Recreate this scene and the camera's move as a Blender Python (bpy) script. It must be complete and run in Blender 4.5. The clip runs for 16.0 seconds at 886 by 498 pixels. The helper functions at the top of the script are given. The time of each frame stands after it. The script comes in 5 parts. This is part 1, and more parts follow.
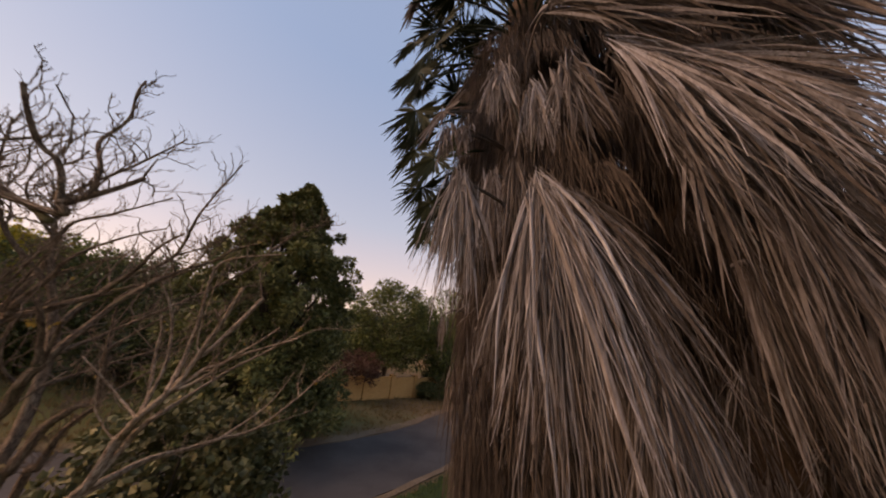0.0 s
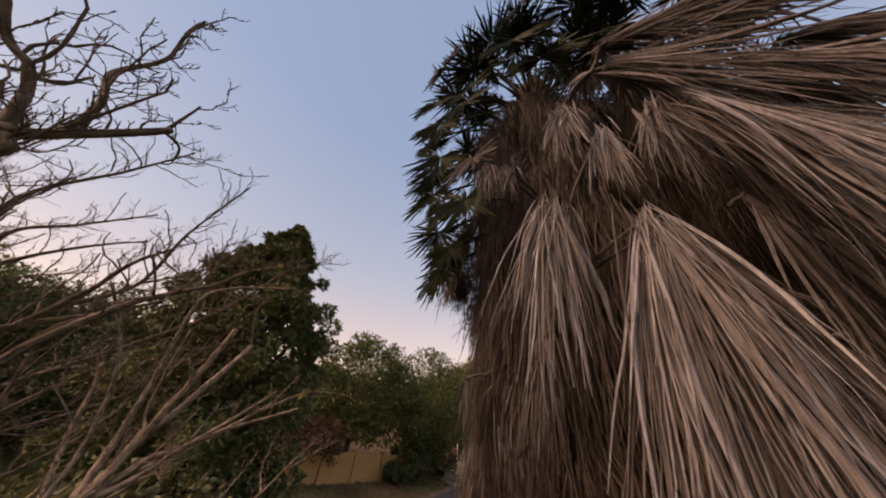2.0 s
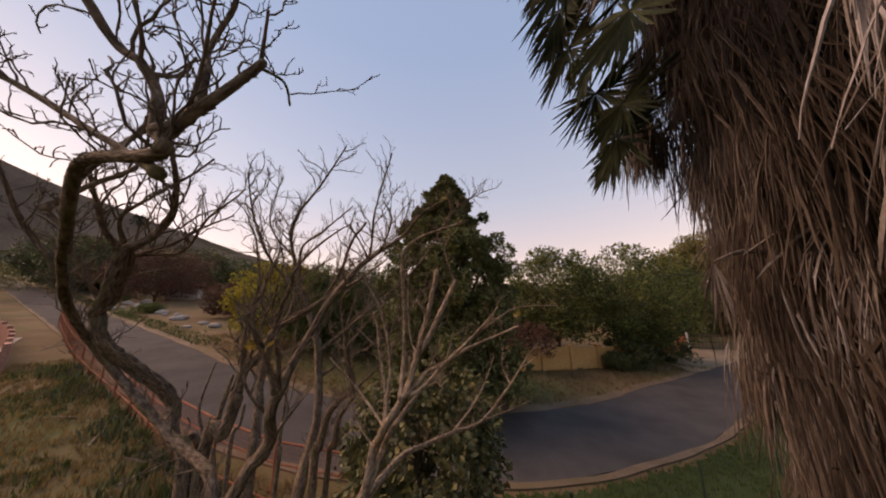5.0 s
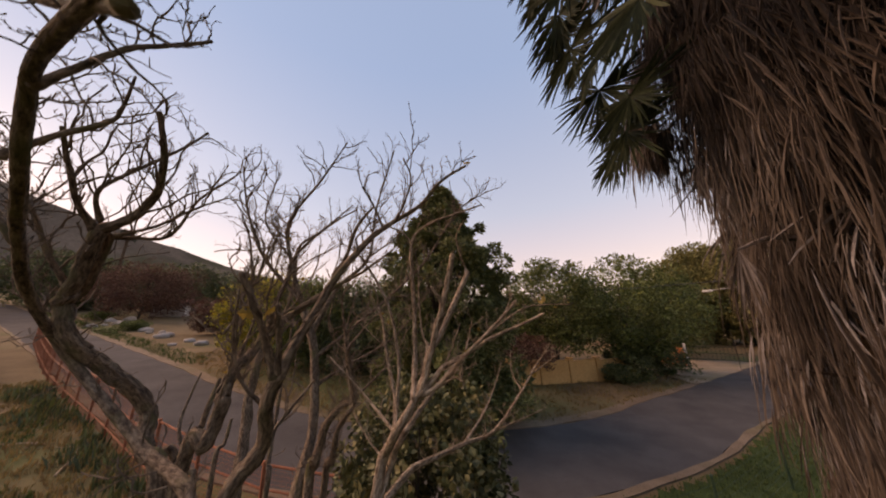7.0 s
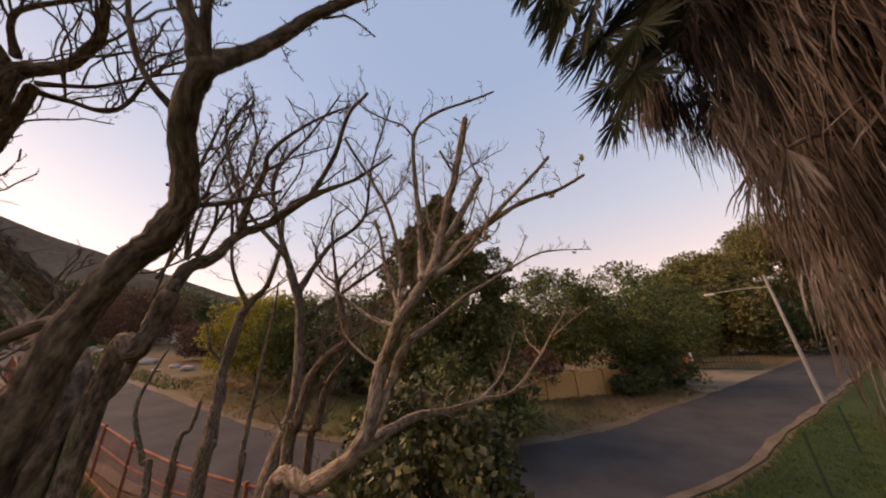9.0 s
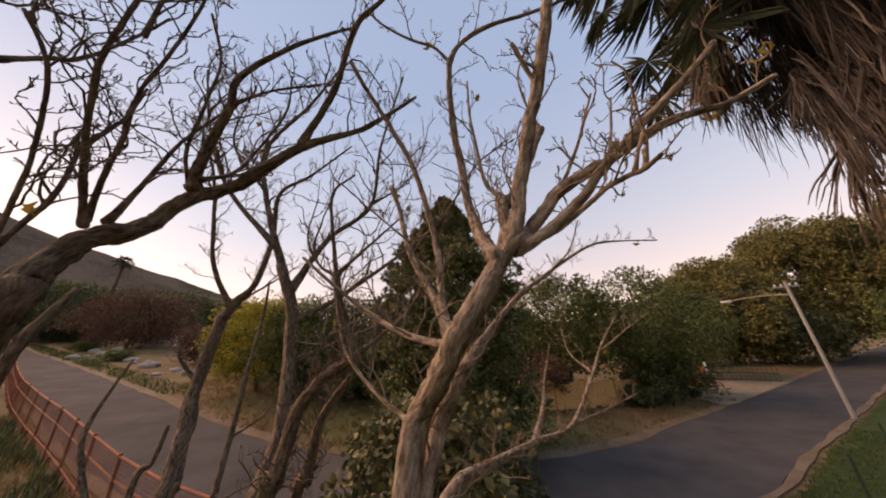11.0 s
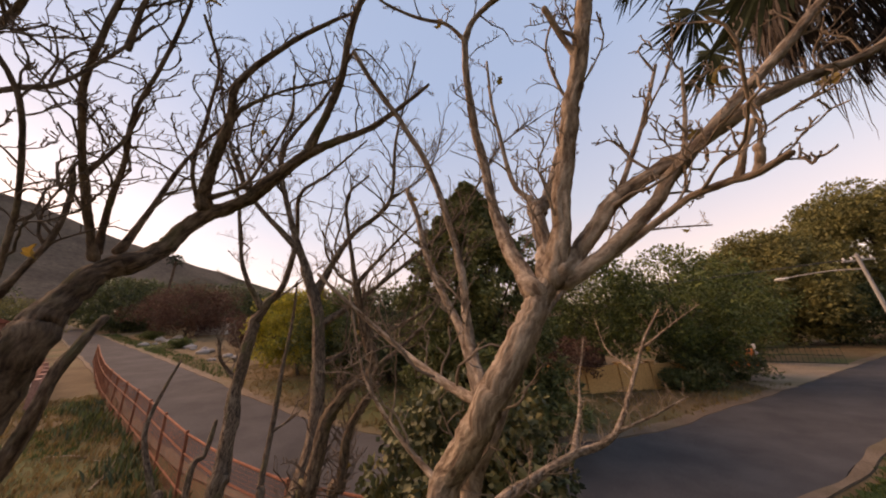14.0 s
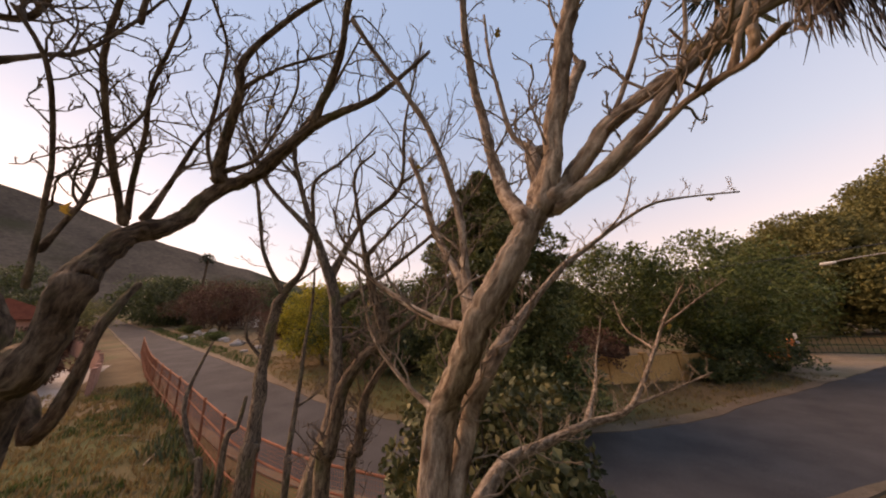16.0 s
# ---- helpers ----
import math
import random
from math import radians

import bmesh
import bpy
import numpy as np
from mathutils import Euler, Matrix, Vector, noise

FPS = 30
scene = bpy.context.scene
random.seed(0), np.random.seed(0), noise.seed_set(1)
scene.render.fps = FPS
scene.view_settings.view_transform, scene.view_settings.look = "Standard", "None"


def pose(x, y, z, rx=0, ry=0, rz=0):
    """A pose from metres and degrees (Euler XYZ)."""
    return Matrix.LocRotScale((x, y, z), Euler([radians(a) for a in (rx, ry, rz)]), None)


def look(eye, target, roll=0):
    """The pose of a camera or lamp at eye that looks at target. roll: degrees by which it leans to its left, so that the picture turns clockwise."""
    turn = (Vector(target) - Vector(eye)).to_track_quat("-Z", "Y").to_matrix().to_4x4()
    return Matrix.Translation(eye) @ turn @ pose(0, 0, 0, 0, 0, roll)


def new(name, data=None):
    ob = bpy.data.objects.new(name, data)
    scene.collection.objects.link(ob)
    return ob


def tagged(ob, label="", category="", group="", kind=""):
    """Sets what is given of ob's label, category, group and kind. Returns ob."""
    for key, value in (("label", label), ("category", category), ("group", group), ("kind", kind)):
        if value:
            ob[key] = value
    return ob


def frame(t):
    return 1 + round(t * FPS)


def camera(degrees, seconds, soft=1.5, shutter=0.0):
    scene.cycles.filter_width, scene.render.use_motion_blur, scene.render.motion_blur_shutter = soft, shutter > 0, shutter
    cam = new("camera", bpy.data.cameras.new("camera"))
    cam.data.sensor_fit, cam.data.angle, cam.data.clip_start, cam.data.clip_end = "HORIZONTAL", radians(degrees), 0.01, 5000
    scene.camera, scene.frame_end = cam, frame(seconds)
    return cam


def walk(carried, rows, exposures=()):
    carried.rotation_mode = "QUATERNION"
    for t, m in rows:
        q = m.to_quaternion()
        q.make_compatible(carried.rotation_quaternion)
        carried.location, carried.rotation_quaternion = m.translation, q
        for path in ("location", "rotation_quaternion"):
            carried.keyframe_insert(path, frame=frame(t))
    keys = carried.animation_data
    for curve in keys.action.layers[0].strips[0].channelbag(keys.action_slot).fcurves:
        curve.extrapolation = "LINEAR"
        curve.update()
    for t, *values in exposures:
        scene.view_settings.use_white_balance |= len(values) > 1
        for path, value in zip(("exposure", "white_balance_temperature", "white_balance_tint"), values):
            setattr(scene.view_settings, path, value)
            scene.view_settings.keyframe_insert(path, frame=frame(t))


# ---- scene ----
cam = camera(119.0, 16.0, 2.0, 0.25)
PATH = [
    (0, (-1.217, 2.081, 5.269), (-1.494, 3.957, 5.903), 5.3),
    (0.5, (-1.38, 2.265, 5.271), (-1.5, 4.114, 6.022), 8.8),
    (1, (-1.464, 2.334, 5.346), (-1.51, 4.147, 6.19), 10.7),
    (1.5, (-1.662, 2.368, 5.29), (-1.74, 4.138, 6.219), 8.5),
    (2, (-1.752, 2.411, 5.265), (-1.916, 4.119, 6.292), 8.4),
    (2.5, (-1.827, 2.462, 5.283), (-2.077, 4.106, 6.395), 8.4),
    (3, (-1.874, 2.538, 5.274), (-2.179, 4.117, 6.462), 6.8),
    (3.5, (-1.915, 2.602, 5.307), (-2.571, 4.284, 6.167), -0.4),
    (4, (-1.893, 2.615, 5.31), (-3.123, 4.137, 5.700), -0.7),
    (6.5, (-2.102, 2.724, 5.22), (-3.296, 4.256, 5.695), -2.0),
    (7, (-2.142, 2.715, 5.153), (-3.323, 4.246, 5.663), -2.0),
    (7.5, (-2.195, 2.764, 4.945), (-3.37, 4.29, 5.485), -2.0),
    (8, (-2.249, 2.815, 4.764), (-3.412, 4.338, 5.337), -2.5),
    (8.2, (-2.318, 2.814, 4.619), (-3.457, 4.339, 5.234), -3.5),
    (8.5, (-2.354, 2.89, 4.622), (-3.499, 4.41, 5.237), -2.9),
    (9, (-2.496, 3.014, 4.591), (-3.622, 4.532, 5.245), -3.8),
    (11.3, (-2.907, 3.294, 4.663), (-4.051, 4.783, 5.353), -3.1),
    (11.5, (-2.903, 3.303, 4.672), (-4.061, 4.785, 5.351), -3.2),
    (12, (-2.896, 3.304, 4.696), (-4.083, 4.772, 5.357), -3.3),
    (12.5, (-2.914, 3.321, 4.728), (-4.128, 4.775, 5.37), -3.3),
    (13, (-2.9, 3.327, 4.752), (-4.141, 4.764, 5.381), -3.7),
    (13.5, (-2.925, 3.337, 4.738), (-4.193, 4.758, 5.35), -4.0),
    (14, (-2.934, 3.324, 4.75), (-4.229, 4.726, 5.347), -4.0),
    (14.5, (-2.895, 3.304, 4.777), (-4.213, 4.688, 5.365), -4.1),
    (15, (-2.882, 3.316, 4.759), (-4.223, 4.681, 5.339), -4.5),
    (15.5, (-2.922, 3.342, 4.733), (-4.292, 4.688, 5.293), -4.6),
    (16, (-2.926, 3.362, 4.657), (-4.321, 4.683, 5.213), -4.4),
]
walk(cam, [(t, look(eye, target, roll)) for t, eye, target, roll in PATH], [(0, 1.65, 10600, 36), (2, 1.58, 10600, 36), (6.5, 1.77, 10600, 36), (9, 1.81, 11200, 36), (11.5, 1.89, 11300, 36), (16, 1.95, 11200, 36)])

# ---------------------------------------------------------------- light
SUN_AZ = -115.0      # degrees from +y towards +x: the glow stands in the west, low over the hill
world = bpy.data.worlds.new("world")
scene.world = world
world.use_nodes = True
wn, wl = world.node_tree.nodes, world.node_tree.links
wn.clear()
w_out = wn.new("ShaderNodeOutputWorld")
w_bg = wn.new("ShaderNodeBackground")
w_sky = wn.new("ShaderNodeTexSky")
w_sky.sky_type = "NISHITA"
w_sky.sun_disc = False
w_sky.sun_elevation = radians(8.0)
w_sky.sun_rotation = radians(SUN_AZ)
w_sky.altitude = 1200
w_sky.air_density = 1.0
w_sky.dust_density = 1.5
w_sky.ozone_density = 1.0
w_bg.inputs["Strength"].default_value = 0.15
w_haze = wn.new("ShaderNodeMix")      # a thin evening haze over the clear sky, rosy low down and blue above
w_haze.data_type = "RGBA"
w_haze.inputs[0].default_value = 0.76
w_tc = wn.new("ShaderNodeTexCoord")
w_sep = wn.new("ShaderNodeSeparateXYZ")
w_ramp = wn.new("ShaderNodeValToRGB")
w_ramp.color_ramp.elements[0].position, w_ramp.color_ramp.elements[1].position = 0.0, 0.75
w_ramp.color_ramp.elements[0].color = (1.42, 1.24, 1.44, 1)
w_ramp.color_ramp.elements[1].color = (0.44, 1.00, 1.95, 1)
mid_sky = w_ramp.color_ramp.elements.new(0.36)
mid_sky.color = (0.72, 1.18, 1.88, 1)
wl.new(w_tc.outputs["Generated"], w_sep.inputs["Vector"])
wl.new(w_sep.outputs["Z"], w_ramp.inputs["Fac"])
wl.new(w_ramp.outputs["Color"], w_haze.inputs[7])
wl.new(w_sky.outputs["Color"], w_haze.inputs[6])
wl.new(w_haze.outputs[2], w_bg.inputs["Color"])
wl.new(w_bg.outputs["Background"], w_out.inputs["Surface"])

sun = new("sun", bpy.data.lights.new("sun", "SUN"))
sun.data.energy = 1.6
sun.data.angle = radians(60)
sun.data.color = (1.0, 0.85, 0.72)
SUN_UP = 30.0
sun.matrix_world = look((0, 0, 0), (-math.sin(radians(SUN_AZ)) * math.cos(radians(SUN_UP)), -math.cos(radians(SUN_AZ)) * math.cos(radians(SUN_UP)), -math.sin(radians(SUN_UP))))


# ---------------------------------------------------------------- materials
def shader(name, rough=0.85, spec=0.3, metal=0.0):
    m = bpy.data.materials.new(name)
    m.use_nodes = True
    b = m.node_tree.nodes["Principled BSDF"]
    b.inputs["Roughness"].default_value = rough
    b.inputs["Specular IOR Level"].default_value = spec
    b.inputs["Metallic"].default_value = metal
    return m, m.node_tree.nodes, m.node_tree.links, b


def ramp(nodes, links, source, stops):
    r = nodes.new("ShaderNodeValToRGB")
    r.color_ramp.elements[0].position, r.color_ramp.elements[-1].position = stops[0][0], stops[-1][0]
    r.color_ramp.elements[0].color, r.color_ramp.elements[-1].color = (*stops[0][1], 1), (*stops[-1][1], 1)
    for p, c in stops[1:-1]:
        e = r.color_ramp.elements.new(p)
        e.color = (*c, 1)
    links.new(source, r.inputs["Fac"])
    return r.outputs["Color"]


def noise_tex(nodes, links, scale, detail=4.0, rough=0.6, stretch=None, coords="Object"):
    tc = nodes.new("ShaderNodeTexCoord")
    n = nodes.new("ShaderNodeTexNoise")
    n.inputs["Scale"].default_value, n.inputs["Detail"].default_value, n.inputs["Roughness"].default_value = scale, detail, rough
    src = tc.outputs[coords]
    if stretch:
        mp = nodes.new("ShaderNodeMapping")
        mp.inputs["Scale"].default_value = stretch
        links.new(src, mp.inputs["Vector"])
        src = mp.outputs["Vector"]
    links.new(src, n.inputs["Vector"])
    return n.outputs["Fac"]


def mixed(nodes, links, a, b, fac, blend="MIX"):
    mx = nodes.new("ShaderNodeMix")
    mx.data_type, mx.blend_type = "RGBA", blend
    for sock, v in (("A", a), ("B", b)):
        s = [i for i in mx.inputs if i.name == sock and i.type == "RGBA"][0]
        if isinstance(v, tuple):
            s.default_value = (*v, 1)
        else:
            links.new(v, s)
    f = [i for i in mx.inputs if i.name == "Factor" and i.type == "VALUE"][0]
    if isinstance(fac, float):
        f.default_value = fac
    else:
        links.new(fac, f)
    return [o for o in mx.outputs if o.type == "RGBA"][0]


def bump(nodes, links, bsdf, height, strength=0.4, distance=0.02):
    bp = nodes.new("ShaderNodeBump")
    bp.inputs["Strength"].default_value, bp.inputs["Distance"].default_value = strength, distance
    links.new(height, bp.inputs["Height"])
    links.new(bp.outputs["Normal"], bsdf.inputs["Normal"])


def surface(name, dark, light, scale, fine, rough=0.9, stretch=None, bump_by=0.4, depth=0.02, spec=0.2, stain=None):
    """Two scales of variation between two colours, with relief from the finer one."""
    m, n, l, b = shader(name, rough, spec)
    big = noise_tex(n, l, scale, 5, 0.6, stretch)
    small = noise_tex(n, l, fine, 6, 0.7, stretch)
    c1 = ramp(n, l, big, [(0.3, dark), (0.7, light)])
    tone = ramp(n, l, small, [(0.30, (0.35, 0.35, 0.35)), (0.68, (1.0, 1.0, 1.0))])
    c = mixed(n, l, c1, tone, 0.8, "MULTIPLY")
    if stain:
        patch = ramp(n, l, noise_tex(n, l, scale * 0.37, 3, 0.5), [(0.5, (0, 0, 0)), (0.64, (1, 1, 1))])
        c = mixed(n, l, c, stain, patch)
    l.new(c, b.inputs["Base Color"])
    bump(n, l, b, small, bump_by, depth)
    return m


def leaf_material(name, colours, rough=0.55, through_light=0.25):
    """Leaves: each island takes its own colour from the ramp, and lets some light through."""
    m, n, l, b = shader(name, rough, 0.3)
    g = n.new("ShaderNodeNewGeometry")
    stops = [(i / (len(colours) - 1), c) for i, c in enumerate(colours)]
    c = ramp(n, l, g.outputs["Random Per Island"], stops)
    big = noise_tex(n, l, 0.9, 2, 0.5)
    c = mixed(n, l, c, ramp(n, l, big, [(0.3, (0.6, 0.6, 0.6)), (0.7, (1.15, 1.1, 1.0))]), 0.8, "MULTIPLY")
    l.new(c, b.inputs["Base Color"])
    tr = n.new("ShaderNodeBsdfTranslucent")
    l.new(c, tr.inputs["Color"])
    ms = n.new("ShaderNodeMixShader")
    ms.inputs["Fac"].default_value = through_light
    l.new(b.outputs["BSDF"], ms.inputs[1])
    l.new(tr.outputs["BSDF"], ms.inputs[2])
    l.new(ms.outputs["Shader"], n["Material Output"].inputs["Surface"])
    return m


def frond_material(name, colours, through_light):
    """Palm blades: colour by strip and by frond, with fine lengthwise streaks."""
    m, n, l, b = shader(name, 0.7, 0.25)
    g = n.new("ShaderNodeNewGeometry")
    oi = n.new("ShaderNodeObjectInfo")
    mth = n.new("ShaderNodeMath")
    mth.operation = "MULTIPLY_ADD"
    mth.inputs[1].default_value, mth.inputs[2].default_value = 0.72, 0.0
    l.new(g.outputs["Random Per Island"], mth.inputs[0])
    add = n.new("ShaderNodeMath")
    add.operation = "MULTIPLY_ADD"
    add.inputs[1].default_value = 0.28
    l.new(oi.outputs["Random"], add.inputs[0])
    l.new(mth.outputs[0], add.inputs[2])
    stops = [(i / (len(colours) - 1), c) for i, c in enumerate(colours)]
    c = ramp(n, l, add.outputs[0], stops)
    streak = noise_tex(n, l, 3.0, 4, 0.7, (14.0, 14.0, 2.0))
    c = mixed(n, l, c, ramp(n, l, streak, [(0.32, (0.34, 0.315, 0.30)), (0.66, (1.15, 1.15, 1.17))]), 0.85, "MULTIPLY")
    l.new(c, b.inputs["Base Color"])
    bump(n, l, b, streak, 0.5, 0.004)
    tr = n.new("ShaderNodeBsdfTranslucent")
    l.new(c, tr.inputs["Color"])
    ms = n.new("ShaderNodeMixShader")
    ms.inputs["Fac"].default_value = through_light
    l.new(b.outputs["BSDF"], ms.inputs[1])
    l.new(tr.outputs["BSDF"], ms.inputs[2])
    l.new(ms.outputs["Shader"], n["Material Output"].inputs["Surface"])
    return m


def bark_material(name, furrow, mid, crest, moss=None):
    """Bark in ridges along the limb, by coordinates that run round and along it."""
    m, n, l, b = shader(name, 0.92, 0.15)
    at = n.new("ShaderNodeAttribute")
    at.attribute_name = "bark"

    def grain(scale, stretch, detail):
        mp = n.new("ShaderNodeMapping")
        mp.inputs["Scale"].default_value = (1.0, 1.0, stretch)
        l.new(at.outputs["Vector"], mp.inputs["Vector"])
        t = n.new("ShaderNodeTexNoise")
        t.inputs["Scale"].default_value, t.inputs["Detail"].default_value, t.inputs["Roughness"].default_value = scale, detail, 0.6
        l.new(mp.outputs["Vector"], t.inputs["Vector"])
        return t.outputs["Fac"]

    rib = grain(95, 0.30, 4)
    speck = grain(240, 0.5, 4)
    patch = grain(14, 0.5, 2)
    c = ramp(n, l, rib, [(0.34, furrow), (0.48, mid), (0.64, crest)])
    c = mixed(n, l, c, ramp(n, l, speck, [(0.3, (0.6, 0.58, 0.55)), (0.7, (1.15, 1.15, 1.15))]), 0.8, "MULTIPLY")
    c = mixed(n, l, c, ramp(n, l, patch, [(0.35, (0.68, 0.66, 0.64)), (0.65, (1.1, 1.08, 1.05))]), 0.9, "MULTIPLY")
    if moss:
        c = mixed(n, l, c, moss, ramp(n, l, grain(9, 0.6, 3), [(0.54, (0, 0, 0)), (0.68, (0.8, 0.8, 0.8))]))
    l.new(c, b.inputs["Base Color"])
    bump(n, l, b, rib, 0.9, 0.008)
    return m


M_ASPHALT = surface("asphalt", (0.066, 0.061, 0.060), (0.106, 0.098, 0.095), 0.5, 45, 0.95, None, 0.5, 0.006, 0.06)
M_APRON = surface("trodden pale sand", (0.26, 0.185, 0.125), (0.40, 0.29, 0.20), 0.8, 25, 0.95, None, 0.5, 0.02, 0.2, (0.20, 0.15, 0.09))
M_SAND = surface("sandy verge", (0.145, 0.098, 0.064), (0.230, 0.162, 0.111), 0.8, 25, 0.95, None, 0.5, 0.02, 0.2, (0.111, 0.085, 0.047))
M_DRY = surface("dry grass ground", (0.115, 0.075, 0.040), (0.205, 0.142, 0.080), 0.35, 18, 0.95, None, 0.6, 0.03, 0.1, (0.085, 0.085, 0.035))
M_LAWN = surface("lawn soil", (0.03, 0.05, 0.015), (0.06, 0.09, 0.03), 0.5, 30, 0.95, None, 0.6, 0.03, 0.1)
M_HILL = surface("hill scrub", (0.058, 0.050, 0.042), (0.125, 0.104, 0.084), 0.02, 0.25, 1.0, None, 0.3, 1.0, 0.05, (0.036, 0.040, 0.024))
M_WALL = surface("tan plaster wall", (0.60, 0.31, 0.115), (0.72, 0.41, 0.17), 0.7, 12, 0.9, None, 0.2, 0.01)
M_PINK = surface("terracotta wall", (0.34, 0.15, 0.11), (0.46, 0.23, 0.17), 0.7, 12, 0.9, None, 0.2, 0.01)
M_PALE = surface("pale concrete slab", (0.36, 0.30, 0.26), (0.5, 0.44, 0.39), 0.6, 20, 0.9, None, 0.3, 0.01)
M_ROOF = surface("red tile roof", (0.22, 0.06, 0.04), (0.36, 0.11, 0.07), 2.0, 30, 0.85, None, 0.4, 0.02)
M_RUST = surface("rust-red painted steel", (0.24, 0.075, 0.040), (0.40, 0.14, 0.075), 3.0, 60, 0.8, None, 0.3, 0.002)
M_ORANGE = surface("orange painted plaster", (0.62, 0.18, 0.06), (0.75, 0.26, 0.10), 3.0, 30, 0.7, None, 0.2, 0.002)
M_WHITE = surface("white paint", (0.6, 0.58, 0.54), (0.8, 0.78, 0.74), 3.0, 30, 0.6, None, 0.2, 0.002)
M_GREENSTEEL = surface("dark green steel", (0.02, 0.05, 0.03), (0.04, 0.08, 0.05), 3.0, 40, 0.6, None, 0.2, 0.002)
M_POLE = surface("weathered pole timber", (0.270, 0.247, 0.225), (0.413, 0.390, 0.360), 2.0, 20, 0.9, (6, 6, 0.6), 0.4, 0.005)
M_CABLE = surface("grey cable", (0.05, 0.05, 0.05), (0.09, 0.09, 0.09), 3.0, 20, 0.7)
M_BARK = bark_material("grey-brown bark", (0.065, 0.043, 0.032), (0.16, 0.115, 0.085), (0.30, 0.225, 0.165), (0.11, 0.10, 0.045))
M_BARK_PALE = bark_material("pale ridged bark", (0.125, 0.080, 0.054), (0.285, 0.210, 0.152), (0.48, 0.375, 0.285))
M_TWIG_PALE = surface("pale twig bark", (0.20, 0.145, 0.10), (0.36, 0.27, 0.20), 9.0, 60, 0.9, None, 0.5, 0.003, 0.15)
M_TWIG = surface("grey-brown twig bark", (0.11, 0.078, 0.058), (0.24, 0.18, 0.135), 9.0, 60, 0.9, None, 0.5, 0.003, 0.15)
M_BARK_DARK = surface("dark bark", (0.05, 0.04, 0.03), (0.13, 0.10, 0.075), 6.0, 40, 0.95, (1.0, 1.0, 0.35), 0.8, 0.01, 0.1)
M_TRUNK = surface("fibrous palm trunk", (0.06, 0.04, 0.028), (0.16, 0.105, 0.07), 8.0, 50, 0.95, (1.0, 1.0, 0.2), 0.9, 0.02, 0.1)
M_DEAD = frond_material("dead palm frond", [(0.036, 0.026, 0.020), (0.090, 0.071, 0.060), (0.156, 0.132, 0.118), (0.205, 0.190, 0.192), (0.32, 0.295, 0.282)], 0.08)
# Old brown fronds, with the shade inside the skirt put into their colour.
M_OLD_SHADED = frond_material("old brown palm thatch, shade in colour", [(0.030, 0.020, 0.014), (0.068, 0.049, 0.037), (0.102, 0.077, 0.060), (0.150, 0.118, 0.096)], 0.05)
# Pale fronds: skylight on the open fans is put into the colour.
M_BLEACHED_LIT = frond_material("bleached dead palm frond, lit in colour", [(0.075, 0.056, 0.046), (0.165, 0.136, 0.118), (0.270, 0.240, 0.226), (0.350, 0.335, 0.345), (0.48, 0.45, 0.435)], 0.08)
M_GREENFROND = frond_material("green palm frond", [(0.013, 0.022, 0.010), (0.027, 0.041, 0.016), (0.048, 0.058, 0.023)], 0.10)
M_CONIFER = leaf_material("conifer foliage", [(0.056, 0.073, 0.028), (0.122, 0.138, 0.046), (0.188, 0.186, 0.066)], 0.6, 0.08)
M_LEAF = leaf_material("green tree foliage", [(0.048, 0.068, 0.022), (0.082, 0.110, 0.031), (0.145, 0.166, 0.045)], 0.55, 0.25)
M_OLIVE = leaf_material("olive tree foliage", [(0.100, 0.100, 0.040), (0.155, 0.148, 0.054), (0.210, 0.190, 0.072)], 0.7, 0.25)
M_YELLOW = leaf_material("yellow-green foliage", [(0.173, 0.173, 0.029), (0.316, 0.288, 0.043), (0.489, 0.388, 0.050)], 0.6, 0.25)
M_DARKLEAF = leaf_material("dark shrub foliage", [(0.036, 0.053, 0.024), (0.071, 0.091, 0.036), (0.121, 0.143, 0.051)], 0.5, 0.15)
M_REDLEAF = leaf_material("red-brown foliage", [(0.07, 0.03, 0.022), (0.12, 0.055, 0.038), (0.15, 0.085, 0.055)], 0.7, 0.15)
M_CREEPER = leaf_material("broad creeper leaves", [(0.040, 0.046, 0.022), (0.075, 0.084, 0.036), (0.105, 0.110, 0.045), (0.18, 0.15, 0.06)], 0.6, 0.12)
M_BLADES = leaf_material("lawn grass", [(0.030, 0.055, 0.015), (0.050, 0.085, 0.020), (0.085, 0.110, 0.030)], 0.6, 0.3)
M_STRAW = leaf_material("dry grass", [(0.16, 0.10, 0.045), (0.26, 0.18, 0.085), (0.13, 0.12, 0.045)], 0.8, 0.3)
M_AUTUMN = leaf_material("withered yellow leaf", [(0.26, 0.16, 0.04), (0.34, 0.24, 0.06), (0.20, 0.12, 0.05)], 0.6, 0.35)


# ---------------------------------------------------------------- mesh helpers
def mesh_of(name, verts, faces, mat, smooth=False):
    """A mesh from vertex rows and a face array (all faces with the same number of corners) or a list of faces."""
    me = bpy.data.meshes.new(name)
    if isinstance(faces, np.ndarray):
        v = np.ascontiguousarray(verts, dtype=np.float32)
        n, k = faces.shape
        me.vertices.add(len(v))
        me.vertices.foreach_set("co", v.ravel())
        me.loops.add(n * k)
        me.loops.foreach_set("vertex_index", np.ascontiguousarray(faces, dtype=np.int32).ravel())
        me.polygons.add(n)
        me.polygons.foreach_set("loop_start", np.arange(0, n * k, k, dtype=np.int32))
        me.update(calc_edges=True)
    else:
        me.from_pydata([tuple(p) for p in verts], [], faces)
    me.materials.append(mat)
    me.polygons.foreach_set("use_smooth", np.full(len(me.polygons), smooth))
    me.update()
    return me


def part(name, me, parent, label="", place=None):
    ob = new(name, me)
